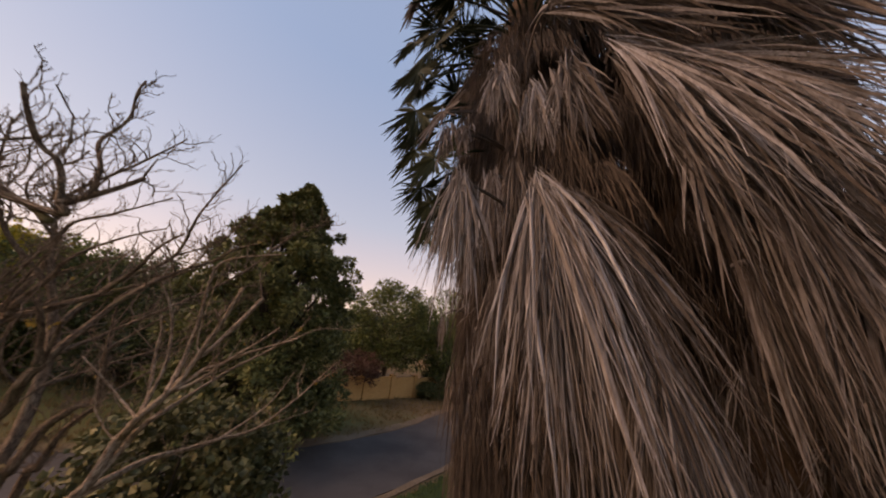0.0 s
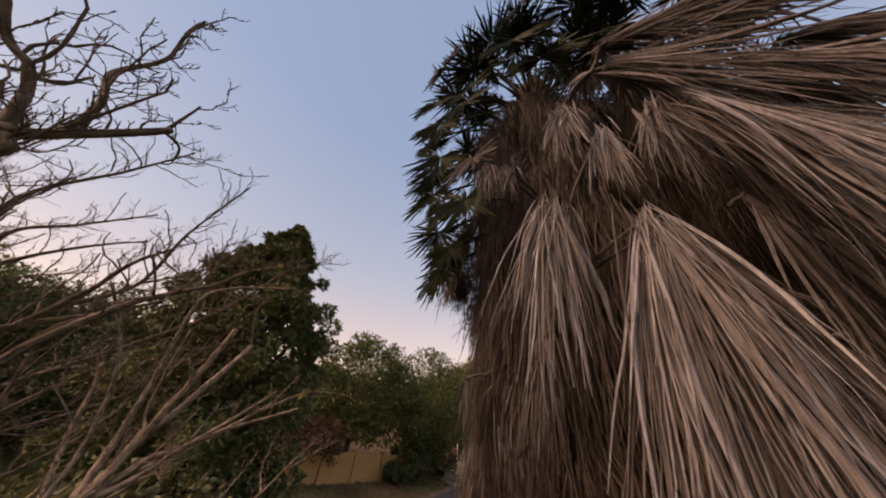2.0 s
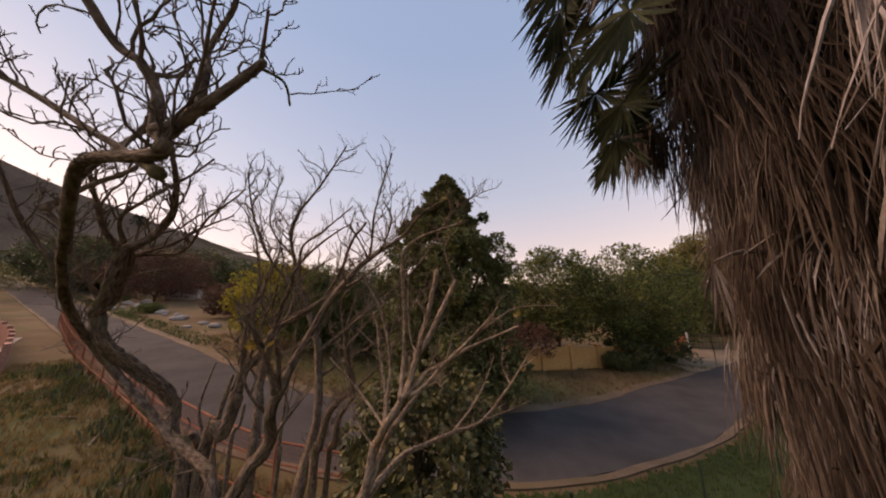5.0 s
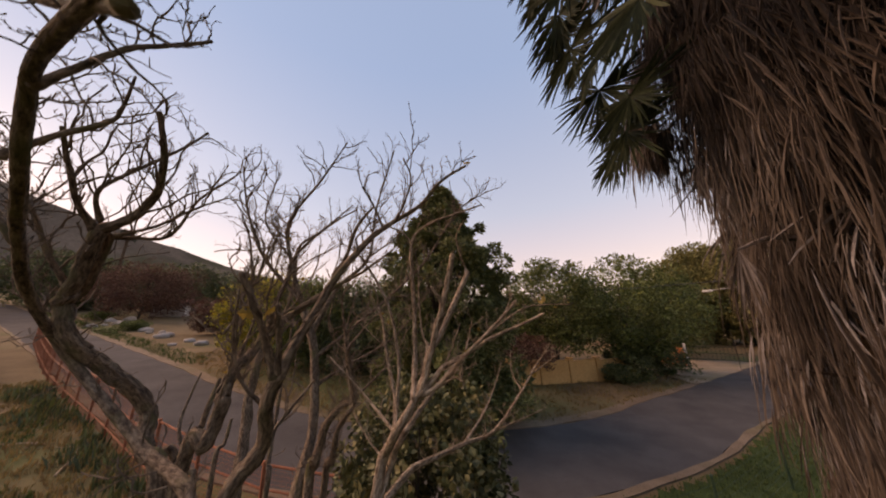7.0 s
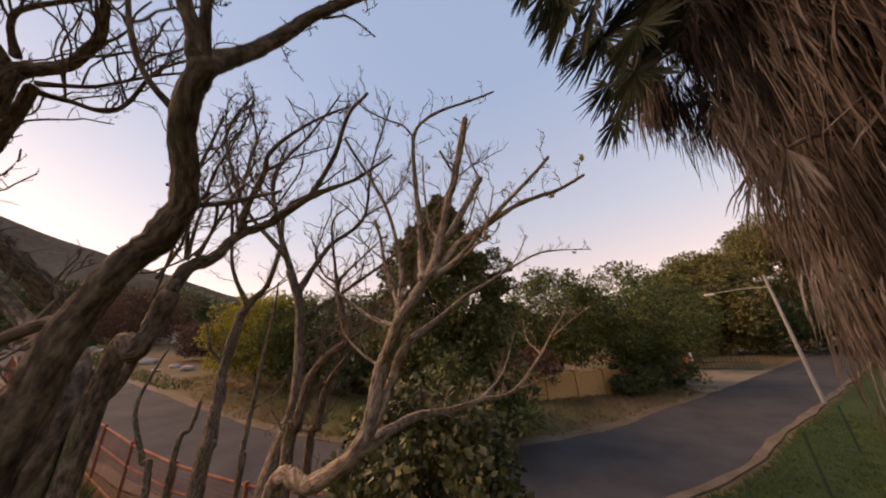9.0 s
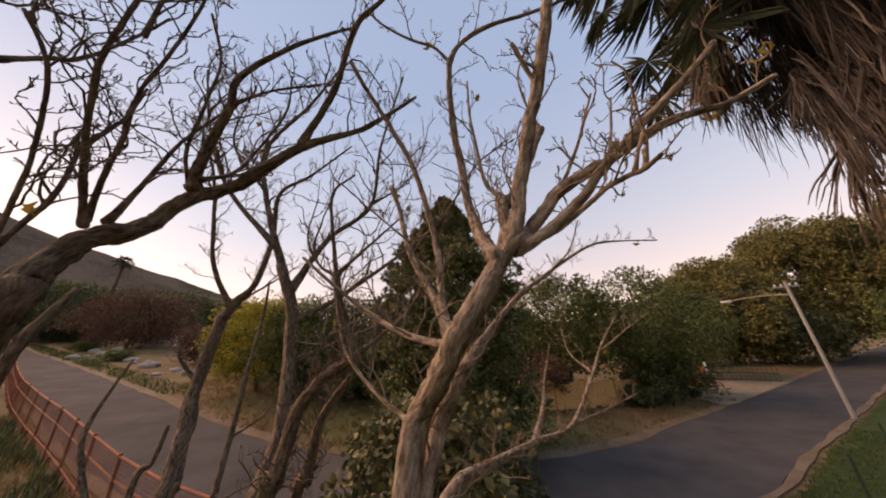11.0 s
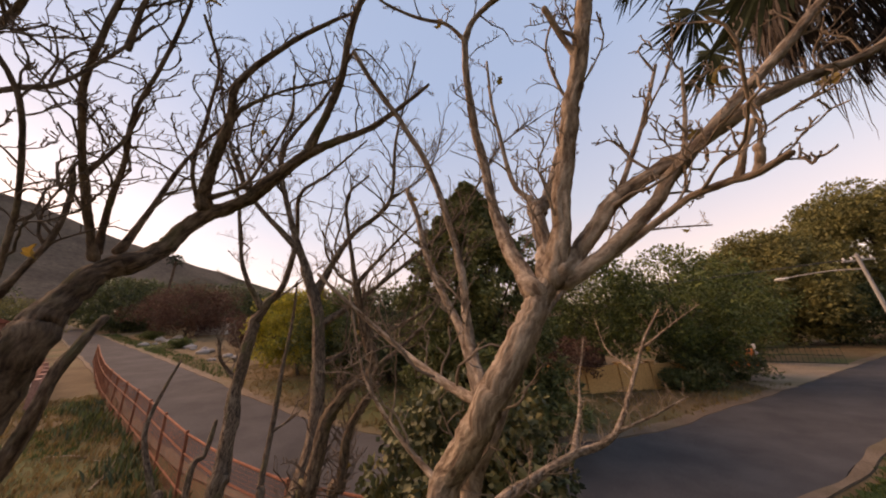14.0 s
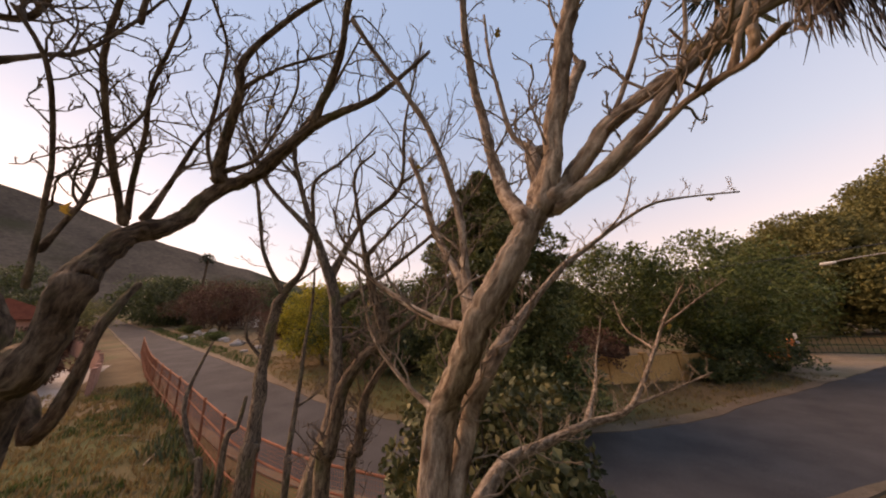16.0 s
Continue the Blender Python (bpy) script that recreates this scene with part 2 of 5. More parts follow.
    ob.parent = parent
    if place is not None:
        ob.matrix_basis = place
    if label:
        tagged(ob, label)
    return ob


def thing(name, at, label, category, group="", kind=""):
    e = new(name)
    e.empty_display_size = 0.1
    e.location = at
    return tagged(e, label, category, group, kind)


def join(pieces):
    """One vertex and quad array from several."""
    vs, fs, o = [], [], 0
    for v, f in pieces:
        vs.append(v)
        fs.append(f + o)
        o += len(v)
    return np.concatenate(vs), np.concatenate(fs)


def spline(points, per=6):
    """A Catmull-Rom line through points of any dimension."""
    p = np.asarray(points, float)
    p = np.vstack([2 * p[0] - p[1], p, 2 * p[-1] - p[-2]])
    out = []
    for i in range(1, len(p) - 2):
        a, b, c, d = p[i - 1], p[i], p[i + 1], p[i + 2]
        for s in range(per):
            t = s / per
            out.append(0.5 * (2 * b + (c - a) * t + (2 * a - 5 * b + 4 * c - d) * t * t + (3 * b - a - 3 * c + d) * t ** 3))
    out.append(p[-2])
    return np.array(out)


def tube(line, radii, sides=8):
    """A round tube along a line: vertices and quads."""
    line = np.asarray(line, float)
    n = len(line)
    radii = np.broadcast_to(np.asarray(radii, float), (n,))
    tan = np.gradient(line, axis=0)
    tan /= np.linalg.norm(tan, axis=1)[:, None] + 1e-9
    ref = np.array([0.0, 0.0, 1.0]) if abs(tan[0][2]) < 0.9 else np.array([1.0, 0.0, 0.0])
    u = np.cross(tan, ref)
    u /= np.linalg.norm(u, axis=1)[:, None] + 1e-9
    w = np.cross(tan, u)
    a = np.linspace(0, 2 * np.pi, sides, endpoint=False)
    ring = u[:, None, :] * np.cos(a)[None, :, None] + w[:, None, :] * np.sin(a)[None, :, None]
    v = line[:, None, :] + ring * radii[:, None, None]
    v = v.reshape(-1, 3)
    i, j = np.meshgrid(np.arange(n - 1), np.arange(sides), indexing="ij")
    k = (j + 1) % sides
    f = np.stack([i * sides + j, i * sides + k, (i + 1) * sides + k, (i + 1) * sides + j], -1).reshape(-1, 4)
    return v, f


def bevel_box(sx, sy, sz, at=(0, 0, 0), bevel=0.01, rz=0.0):
    """A box with its base at the given place, edges broken."""
    bm = bmesh.new()
    bmesh.ops.create_cube(bm, size=1.0)
    bmesh.ops.scale(bm, vec=(sx, sy, sz), verts=bm.verts)
    if bevel:
        bmesh.ops.bevel(bm, geom=bm.edges[:], offset=bevel, segments=1, affect="EDGES")
    bmesh.ops.transform(bm, matrix=pose(at[0], at[1], at[2] + sz / 2, 0, 0, rz), verts=bm.verts)
    return bm


def from_bm(name, bms, mat, smooth=False):
    me = bpy.data.meshes.new(name)
    bms = bms if isinstance(bms, list) else [bms]
    out = bmesh.new()
    for b in bms:
        tmp = bpy.data.meshes.new("tmp")
        b.to_mesh(tmp)
        out.from_mesh(tmp)
        bpy.data.meshes.remove(tmp)
        b.free()
    out.to_mesh(me)
    out.free()
    me.materials.append(mat)
    me.polygons.foreach_set("use_smooth", np.full(len(me.polygons), smooth))
    return me


# ---------------------------------------------------------------- ground
ROAD = [(-330, -62), (-220, -34), (-110, -11), (-70, -3.2), (-46, 1.4), (-30, 4.4), (-21, 5.9), (-14.5, 7.6), (-10.3, 9.9), (-6.75, 13.0), (-3.7, 17.3), (-1.6, 22.2), (1.8, 29.5), (7.2, 41.5), (14.5, 58), (31, 95), (70, 180)]
ROAD_LINE = spline(ROAD, 14)
ROAD_W = 4.4


def rise(x):
    """The land climbs gently towards the west."""
    s = np.clip((-4.0 - x), 0, None)
    return 0.10 * (s - 1.6 * (1 - np.exp(-s / 1.6)))


def ground(x, y):
    x, y = np.asarray(x, float), np.asarray(y, float)
    z = rise(np.clip(x, -330, None))
    z = z + 0.012 * np.sin(x * 0.9 + 1.3) * np.sin(y * 0.8) + 0.03 * np.sin(x * 0.21) * np.cos(y * 0.17 + 0.6)
    return z


def sheet(name, xs, ys, height, mat):
    gx, gy = np.meshgrid(xs, ys, indexing="ij")
    v = np.stack([gx, gy, height(gx, gy)], -1).reshape(-1, 3)
    n, m = len(xs), len(ys)
    i, j = np.meshgrid(np.arange(n - 1), np.arange(m - 1), indexing="ij")
    f = np.stack([i * m + j, (i + 1) * m + j, (i + 1) * m + j + 1, i * m + j + 1], -1).reshape(-1, 4)
    return mesh_of(name, v, f, mat, True)


def spread(lo, mid0, mid1, hi, near, far):
    a = mid0 - np.geomspace(1, abs(mid0 - lo) + 1, far)[::-1] + 1
    c = mid1 + np.geomspace(1, abs(hi - mid1) + 1, far) - 1
    return np.unique(np.concatenate([a, np.arange(mid0, mid1, near), c]))


gx, gy = spread(-1800, -60, 30, 1800, 0.5, 40), spread(-1500, -25, 70, 2400, 0.5, 40)
tagged(new("ground", sheet("ground", gx, gy, ground, M_DRY)), "dry brown winter grass and bare soil", "ground", kind="structure")


def ribbon(name, line, offset0, offset1, lift, mat, thick=0.0, cross=6, wobble=0.0, seed=1):
    """A strip along the road line between two sideways offsets (to the right of its way), laid over the ground."""
    d = np.gradient(line, axis=0)
    d /= np.linalg.norm(d, axis=1)[:, None]
    side = np.stack([d[:, 1], -d[:, 0]], -1)
    n = len(line)
    arc = np.r_[0, np.cumsum(np.linalg.norm(np.diff(line, axis=0), axis=1))]
    e0 = offset0 + wobble * (np.sin(arc * 1.1 + seed) + 0.6 * np.sin(arc * 2.7 + 2 * seed))
    e1 = offset1 + wobble * (np.sin(arc * 0.9 + 3 * seed) + 0.6 * np.sin(arc * 2.3 + seed))
    t = np.linspace(0, 1, cross)
    off = e0[:, None] * (1 - t) + e1[:, None] * t
    xy = line[:, None, :] + side[:, None, :] * off[..., None]
    h = np.full((n, cross), lift)
    if thick:
        xy = np.concatenate([xy[:, :1], xy, xy[:, -1:]], 1)
        h = np.concatenate([np.full((n, 1), -0.1), h, np.full((n, 1), -0.1)], 1)
    z = ground(xy[..., 0], xy[..., 1]) + h
    v = np.concatenate([xy, z[..., None]], -1).reshape(-1, 3)
    m = xy.shape[1]
    i, j = np.meshgrid(np.arange(n - 1), np.arange(m - 1), indexing="ij")
    f = np.stack([i * m + j, i * m + j + 1, (i + 1) * m + j + 1, (i + 1) * m + j], -1).reshape(-1, 4)
    return mesh_of(name, v, f, mat, False)


dense = spline(ROAD, 40)
tagged(new("road", ribbon("road", dense, -ROAD_W / 2, ROAD_W / 2, 0.035, M_ASPHALT, 0.1, 8, 0.05, 2)), "dark grey worn asphalt street climbing round a bend", "road", kind="structure")
tagged(new("verge_north", ribbon("verge", dense, -ROAD_W / 2 - 0.55, -ROAD_W / 2 + 0.05, 0.055, M_SAND, 0.1, 5, 0.05, 3)), "pale sandy verge along the street", "verge", kind="structure")
tagged(new("verge_south", ribbon("verge", dense, ROAD_W / 2 - 0.05, ROAD_W / 2 + 0.20, 0.055, M_SAND, 0.1, 5, 0.04, 5)), "pale sandy verge beside the lawn", "verge", kind="structure")



def hill_height(az):
    """How steeply the skyline of the hill stands over the eye, by direction."""
    return np.interp(az, [-180, -150, -125, -109, -102.7, -97.6, -91.9, -87.5, -79.6, -70, -60, -45, 0, 60, 180],
                     [0.10, 0.20, 0.36, 0.32, 0.295, 0.262, 0.235, 0.202, 0.165, 0.115, 0.075, 0.04, 0.03, 0.03, 0.10])


def hill():
    az = np.radians(np.linspace(-180, 180, 241))
    rs = np.linspace(340, 640, 16)
    rows = []
    for k, r in enumerate(rs):
        s = k / 15
        h = hill_height(np.degrees(az))
        wob = np.array([noise.fractal(Vector((math.sin(a) * 6, math.cos(a) * 6, s * 2.0)), 1.0, 2.0, 5) for a in az])
        z = 5 + (h * r) * (s ** 0.8) + wob * 5.0 * s + 12
        z = z * (1 if k else 0) + (-5 if not k else 0)
        rows.append(np.stack([np.sin(az) * r, np.cos(az) * r, z], -1))
    v = np.stack(rows).reshape(-1, 3)
    n, m = len(rs), len(az)
    i, j = np.meshgrid(np.arange(n - 1), np.arange(m - 1), indexing="ij")
    f = np.stack([i * m + j, i * m + j + 1, (i + 1) * m + j + 1, (i + 1) * m + j], -1).reshape(-1, 4)
    return mesh_of("hill", v, f, M_HILL, True)


tagged(new("backdrop_hill", hill()), "brown scrub-covered hill under the evening sky", "hill", kind="structure")


# ---------------------------------------------------------------- fan palm
PALM = np.array((-1.05, 5.0))          # the axis by which the fans below are laid out, in the palm's own measure
PALM_NEW = np.array((-0.366, 6.12))    # where that axis stands in the garden
GROWTH, SUNK = 1.47, 1.85              # the palm's own measure in metres, and the depth of its root
sized_mesh = mesh_of


def fan(rng, hub, axis, face, length, strips, spread_deg, droop, join_to=0.42, width=1.0, foot=None, foot_r=0.012, seg=7, curl=0.0, scatter=0.0, strip=0.0, wild=0.34, pleat=0.45):
    """One palm fan: pleated strips that radiate from the hub about the axis, joined near the hub, split and drooping
    towards their tips, with its stalk from foot to hub."""
    hub, axis, face = np.asarray(hub, float), np.asarray(axis, float), np.asarray(face, float)
    axis = axis / np.linalg.norm(axis)
    face = face - axis * (face @ axis)
    face /= np.linalg.norm(face)
    side = np.cross(face, axis)
    th = np.radians(np.linspace(-spread_deg, spread_deg, strips)) + rng.normal(0, 0.05, strips)
    step = 2 * np.radians(spread_deg) / max(strips - 1, 1)
    ln = length * (1 - 0.28 * (np.abs(th) / np.radians(spread_deg)) ** 2) * rng.uniform(0.45, 1.06, strips)
    d0 = np.cos(th)[:, None] * axis + np.sin(th)[:, None] * side
    calm = min(1.0, wild / 0.3)
    lean = (rng.normal(0, 0.10, strips) + 0.12 * np.sin(np.arange(strips) * 0.9)) * calm
    d0 = d0 + lean[:, None] * face
    d0 /= np.linalg.norm(d0, axis=1)[:, None]
    down = np.array((0.0, 0.0, -1.0))
    dr = droop * rng.uniform(0.4, 1.6, strips)
    bunch = np.cumsum(rng.uniform(0, 1, strips) < 0.22)
    sway = rng.normal(0, wild, (strips, 3)) * 0.55 + rng.normal(0, wild * 0.8, (strips + 1, 3))[bunch]
    kink = rng.normal(0, wild * 0.4, (strips, seg, 3)) + rng.normal(0, wild * 0.45, (strips + 1, seg, 3))[bunch]
    pos = np.repeat(hub[None], strips, 0)
    if scatter:
        pos = pos + side * rng.normal(0, scatter, strips)[:, None] + face * rng.normal(0, scatter * 0.5, strips)[:, None] + axis * rng.normal(0, scatter * 1.2, strips)[:, None]
    line, dirs = [pos], [d0]
    for k in range(seg):
        s = (k + 0.5) / seg
        w = np.clip(dr * s ** 1.1, 0, 3)[:, None]
        d = d0 + w * down + (sway * 1.2 + kink[:, k] * 1.3) * max(s - 0.25, 0) - curl * face * s
        d /= np.linalg.norm(d, axis=1)[:, None]
        pos = pos + d * (ln / seg)[:, None]
        line.append(pos)
        dirs.append(d)
    line, dirs = np.stack(line, 1), np.stack(dirs, 1)
    s = np.linspace(0, 1, seg + 1)
    late = np.clip((s - join_to) / (1 - join_to), 0, 1)
    full = np.where(s <= join_to, s, join_to * (1 - 0.25 * late - 0.75 * late ** 4))
    free = rng.uniform(0.45, 1.05, (strips, 1))
    half = 0.5 * step * length * width * np.maximum(full, 0.004)[None, :] * np.where(s[None, :] <= join_to, 1.08, free)
    if strip:
        half = strip * np.minimum(s / 0.18 + 0.12, 1)[None, :] * (1 - 0.9 * np.clip((s - 0.55) / 0.45, 0, 1) ** 1.3)[None, :] * np.exp(np.clip(rng.normal(-0.15, 0.5, (strips, 1)), -1.2, 0.5))
    half[:, -1] = 0.0008
    across = np.cross(np.repeat(face[None], strips, 0)[:, None, :], dirs)
    across /= np.linalg.norm(across, axis=2)[..., None] + 1e-9
    tw = rng.normal(0, 1.1 * calm, strips)[:, None] * np.clip(s - 0.3, 0, 1)[None, :]
    nrm = np.cross(dirs, across)
    acr = across * np.cos(tw)[..., None] + nrm * np.sin(tw)[..., None]
    ridge = np.cross(dirs, acr)
    a = line - acr * half[..., None] - ridge * half[..., None] * pleat
    b = line + ridge * half[..., None] * pleat
    c = line + acr * half[..., None] - ridge * half[..., None] * pleat
    v = np.stack([a, b, c], 2).reshape(-1, 3)
    i, j, q = np.meshgrid(np.arange(strips), np.arange(seg), np.arange(2), indexing="ij")
    base = (i * (seg + 1) + j) * 3 + q
    f = np.stack([base, base + 1, base + 4, base + 3], -1).reshape(-1, 4)
    pieces = [(v, f)]
    if foot is not None:
        foot = np.asarray(foot, float)
        mid = (foot + hub) / 2 + np.array((0, 0, 0.10)) * np.linalg.norm(hub - foot)
        ln_ = spline([foot, mid, hub], 4)
        pieces.append(tube(ln_, np.linspace(foot_r * 1.5, foot_r * 0.7, len(ln_)), 5))
    return join(pieces)


def fan_palm(at, seed, label, around, low, great, live, hang, fringe):
    rng = np.random.default_rng(seed)
    foot_xy = PALM_NEW + GROWTH * (np.asarray(at) - PALM)
    palm = thing("fan_palm", (foot_xy[0], foot_xy[1], 0.0), label, "palm tree", "fan palms")
    org = np.array((at[0], at[1], 0.0))

    def mesh_of(name, v, f, mat, smooth=False):
        v = np.asarray(v) * GROWTH - np.array((0, 0, SUNK))
        return sized_mesh(name, v, f, mat, smooth)

    zs = np.linspace(1.22, 9.6, 42)
    lean = np.stack([0.05 * np.sin(zs * 0.5), 0.04 * np.cos(zs * 0.4), zs], -1)
    v, f = tube(lean, 0.34 + 0.05 * np.exp(-zs) - 0.008 * zs + 0.012 * rng.normal(size=42), 18)
    part("trunk", mesh_of("trunk", v, f, M_TRUNK, True), palm, "fibrous brown trunk")

    tz = np.linspace(1.3, 8.6, 50)
    core = np.stack([0.05 * np.sin(tz * 0.5), 0.04 * np.cos(tz * 0.4), tz], -1)
    v, f = tube(core, 0.50 + 0.035 * np.sin(tz * 9) - 0.10 * np.clip(tz - 7.6, 0, 1), 40)
    v = v + np.array([noise.noise_vector(Vector((p[0] * 9, p[1] * 9, p[2] * 3))) for p in v]) * 0.07
    part("thatch", mesh_of("thatch", v, f, M_TRUNK, False), palm, "packed brown thatch of old leaf bases")

    def dead(hub, axis, face, length, mat=M_DEAD, **kw):
        v, f = fan(rng, np.asarray(hub) - org, axis, face, length, **kw)
        part("dead_frond", mesh_of("dead_frond", v, f, mat), palm)

    # the skirt: rows of collapsed fans that hang round the trunk, the lower ones under the upper
    for row, z in enumerate(np.arange(low, 8.5, 0.23)):
        rad = np.interp(z, [1.5, 3.0, 4.5, 6.0, 7.7], [0.50, 0.56, 0.65, 0.71, 0.64])
        for k in range(around):
            a = 2 * math.pi * (k + 0.5 * (row % 2)) / around + rng.normal(0, 0.12)
            out = np.array((math.sin(a), math.cos(a), 0.0))
            hub = org + out * rad * rng.uniform(0.80, 1.16) + np.array((0, 0, z + rng.normal(0, 0.12)))
            axis = np.array((0, 0, -1.0)) + out * rng.uniform(-0.05, 0.20) + rng.normal(0, 0.12, 3)
            face = out + rng.normal(0, 0.35, 3)
            foot = out * 0.28 + np.array((0, 0, z - 0.25 + rng.normal(0, 0.1)))
            if rng.uniform() < 0.08:
                dead(hub, axis, face, rng.uniform(0.45, 0.7), strips=40, spread_deg=rng.uniform(40, 62), droop=0.9, width=1.0, foot=foot, join_to=0.5, pleat=0.8)
            else:
                # shade under the overhang: the darker colour gets commoner higher up
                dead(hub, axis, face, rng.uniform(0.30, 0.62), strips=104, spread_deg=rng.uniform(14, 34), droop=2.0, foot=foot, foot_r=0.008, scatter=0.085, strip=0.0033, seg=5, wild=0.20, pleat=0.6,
                     mat=M_OLD_SHADED if rng.uniform() < np.interp(z, [3.5, 6.0], [0.45, 0.95]) else M_DEAD)

    # larger dead fans under the crown; on the green side they stay close to the trunk
    for k in range(64):
        a = -math.pi + 2 * math.pi * k / 32 + rng.normal(0, 0.12)
        west = -2.2 < math.atan2(math.sin(a), math.cos(a)) < -0.2
        z = rng.uniform(6.3, 8.4)
        out = np.array((math.sin(a), math.cos(a), 0.0))
        hub = org + out * (rng.uniform(0.66, 0.88) if west else rng.uniform(0.72, 1.0)) + np.array((0, 0, z))
        axis = np.array((0, 0, -1.0)) + out * rng.uniform(0.0, 0.15 if west else 0.35) + rng.normal(0, 0.15, 3)
        # the crown's shade is put into their darker colour
        dead(hub, axis, out, rng.uniform(0.36, 0.62), strips=110, spread_deg=rng.uniform(15, 38), droop=2.0, scatter=0.08, strip=0.0036, wild=0.20, pleat=0.6, foot_r=0.008, mat=M_OLD_SHADED,
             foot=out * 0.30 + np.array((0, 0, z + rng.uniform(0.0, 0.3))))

    # a fringe that overhangs on the open side, mostly in the shade-darkened colour
    for k in range(fringe):
        a = radians(rng.uniform(-188, -100) if k % 2 else rng.uniform(-95, 10))
        out = np.array((math.sin(a), math.cos(a), 0.0))
        z = rng.uniform(5.5, 7.2) if k % 2 else rng.uniform(5.95, 6.7)
        hub = org + out * (rng.uniform(0.78, 0.98) if k % 2 else rng.uniform(0.92, 1.14)) + np.array((0, 0, z))
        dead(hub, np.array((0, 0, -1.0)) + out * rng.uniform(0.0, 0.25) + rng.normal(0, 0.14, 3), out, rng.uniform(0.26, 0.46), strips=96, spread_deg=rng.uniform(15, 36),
             droop=2.0, scatter=0.08, strip=0.0036, foot=out * 0.30 + np.array((0, 0, z + 0.2)), foot_r=0.008, wild=0.24, pleat=0.6, mat=M_OLD_SHADED if k % 5 else M_DEAD)

    # the great dry fans that lean out over the garden: a pleated heart, then loose hanging strips
    for hub, axis, face, length, spr, droop, strips, mat in great:
        foot = np.array((-0.15, -0.70, max(hub[2] + 0.05, 5.5)))
        intact = droop < 0.3
        if hub[0] > -1.35:
            foot = np.asarray(hub) - org + np.array((0.02, 0.10, 0.02))
        if intact:
            foot = np.asarray(hub) - org + np.array((0.22, 0.13, 0.04))
        dead(hub, axis, face, length, strips=int(strips * (1.5 if intact else 1.15)), spread_deg=spr, droop=droop, width=0.92 if intact else 1.02, foot=foot, foot_r=0.010, join_to=0.75 if intact else 0.34, seg=12, mat=mat, wild=0.08 if intact else 0.27, pleat=0.7)
        if length > 1.0:
            # an older fan lies close behind each large one
            back = np.asarray(hub) - 0.10 * np.asarray(face) + rng.normal(0, 0.04, 3)
            dead(back, np.asarray(axis) + rng.normal(0, 0.12, 3), face, length * rng.uniform(0.9, 1.1), strips=int(strips * 1.2), spread_deg=spr * 1.15, droop=droop, width=1.1, foot=foot, foot_r=0.010, join_to=0.42, seg=10, mat=M_DEAD, wild=0.16, pleat=0.6)
        if not intact:
            dead(hub, axis, face, length * 0.95, strips=int(strips * 0.7), spread_deg=spr * 1.1, droop=droop * 1.35, scatter=0.02, strip=0.0065, seg=10, mat=mat, wild=0.26, pleat=0.5)
            dead(hub, axis, face, length * 0.85, strips=int(strips * 1.1), spread_deg=spr * 0.9, droop=droop * 1.6, scatter=0.03, strip=0.0024, seg=8, mat=mat, wild=0.38, pleat=0.5)

    # a loose curtain of old fans behind the great ones, shade in their colour
    for k in range(int(fringe * 0.55)):
        a = radians(rng.uniform(-215, -140))
        out = np.array((math.sin(a), math.cos(a), 0.0))
        z = rng.uniform(4.4, 6.6)
        hub = org + out * rng.uniform(0.80, 1.10) + np.array((0, 0, z))
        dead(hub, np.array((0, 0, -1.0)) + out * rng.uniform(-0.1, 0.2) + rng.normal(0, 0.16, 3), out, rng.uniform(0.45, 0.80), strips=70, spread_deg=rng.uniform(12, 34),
             droop=1.9, foot=out * 0.30 + np.array((0, 0, z + 0.15)), scatter=0.09, strip=0.0046, wild=0.22, pleat=0.6, mat=M_OLD_SHADED)

    # the living crown: round fans on bare stalks
    def green(hub, axis, face, length, foot, limp=1.0):
        dying = rng.uniform() < 0.04
        v, f = fan(rng, hub, axis, face, length, strips=72, spread_deg=rng.uniform(135, 165), droop=limp * rng.uniform(0.15, 0.5), join_to=0.62, width=1.0, foot=foot, foot_r=0.014, wild=0.09, pleat=0.8)
        if dying:
            part("dry_frond", mesh_of("dry_frond", v, f, M_DEAD), palm, "dry tan dying fan leaf")
        else:
            part("green_frond", mesh_of("green_frond", v, f, M_GREENFROND), palm, "dark green living fan leaf")

    for k in range(live):
        a = 2 * math.pi * k * 0.381966 + rng.normal(0, 0.1)
        up = np.interp(k / (live - 1), [0, 1], [-45, 80]) + rng.normal(0, 6)
        out = np.array((math.sin(a) * math.cos(radians(up)), math.cos(a) * math.cos(radians(up)), math.sin(radians(up))))
        foot = np.array((math.sin(a) * 0.2, math.cos(a) * 0.2, 9.0 + k * 0.014))
        hub = foot + out * rng.uniform(0.85, 1.15) - np.array((0, 0, 0.12))
        face = np.array((0, 0, 1.0)) + 0.4 * out + rng.normal(0, 0.3, 3)
        green(hub, out + np.array((0, 0, -0.4)), face, rng.uniform(0.50, 0.66), foot)
    # living fans that droop low on the open side
    for k in range(hang):
        a = radians(np.interp(k / max(hang - 1, 1), [0, 1], [-132, -80]) + rng.normal(0, 10))
        z = 5.95 + 3.2 * ((k * 0.618) % 1.0)
        a += 0.25 * (z - 6.6) * (1 if k % 2 else -1)
        flat = np.array((math.sin(a), math.cos(a), 0.0))
        hub = flat * (rng.uniform(1.22, 1.42) + 0.10 * (z - 6.4)) + np.array((0, 0, z))
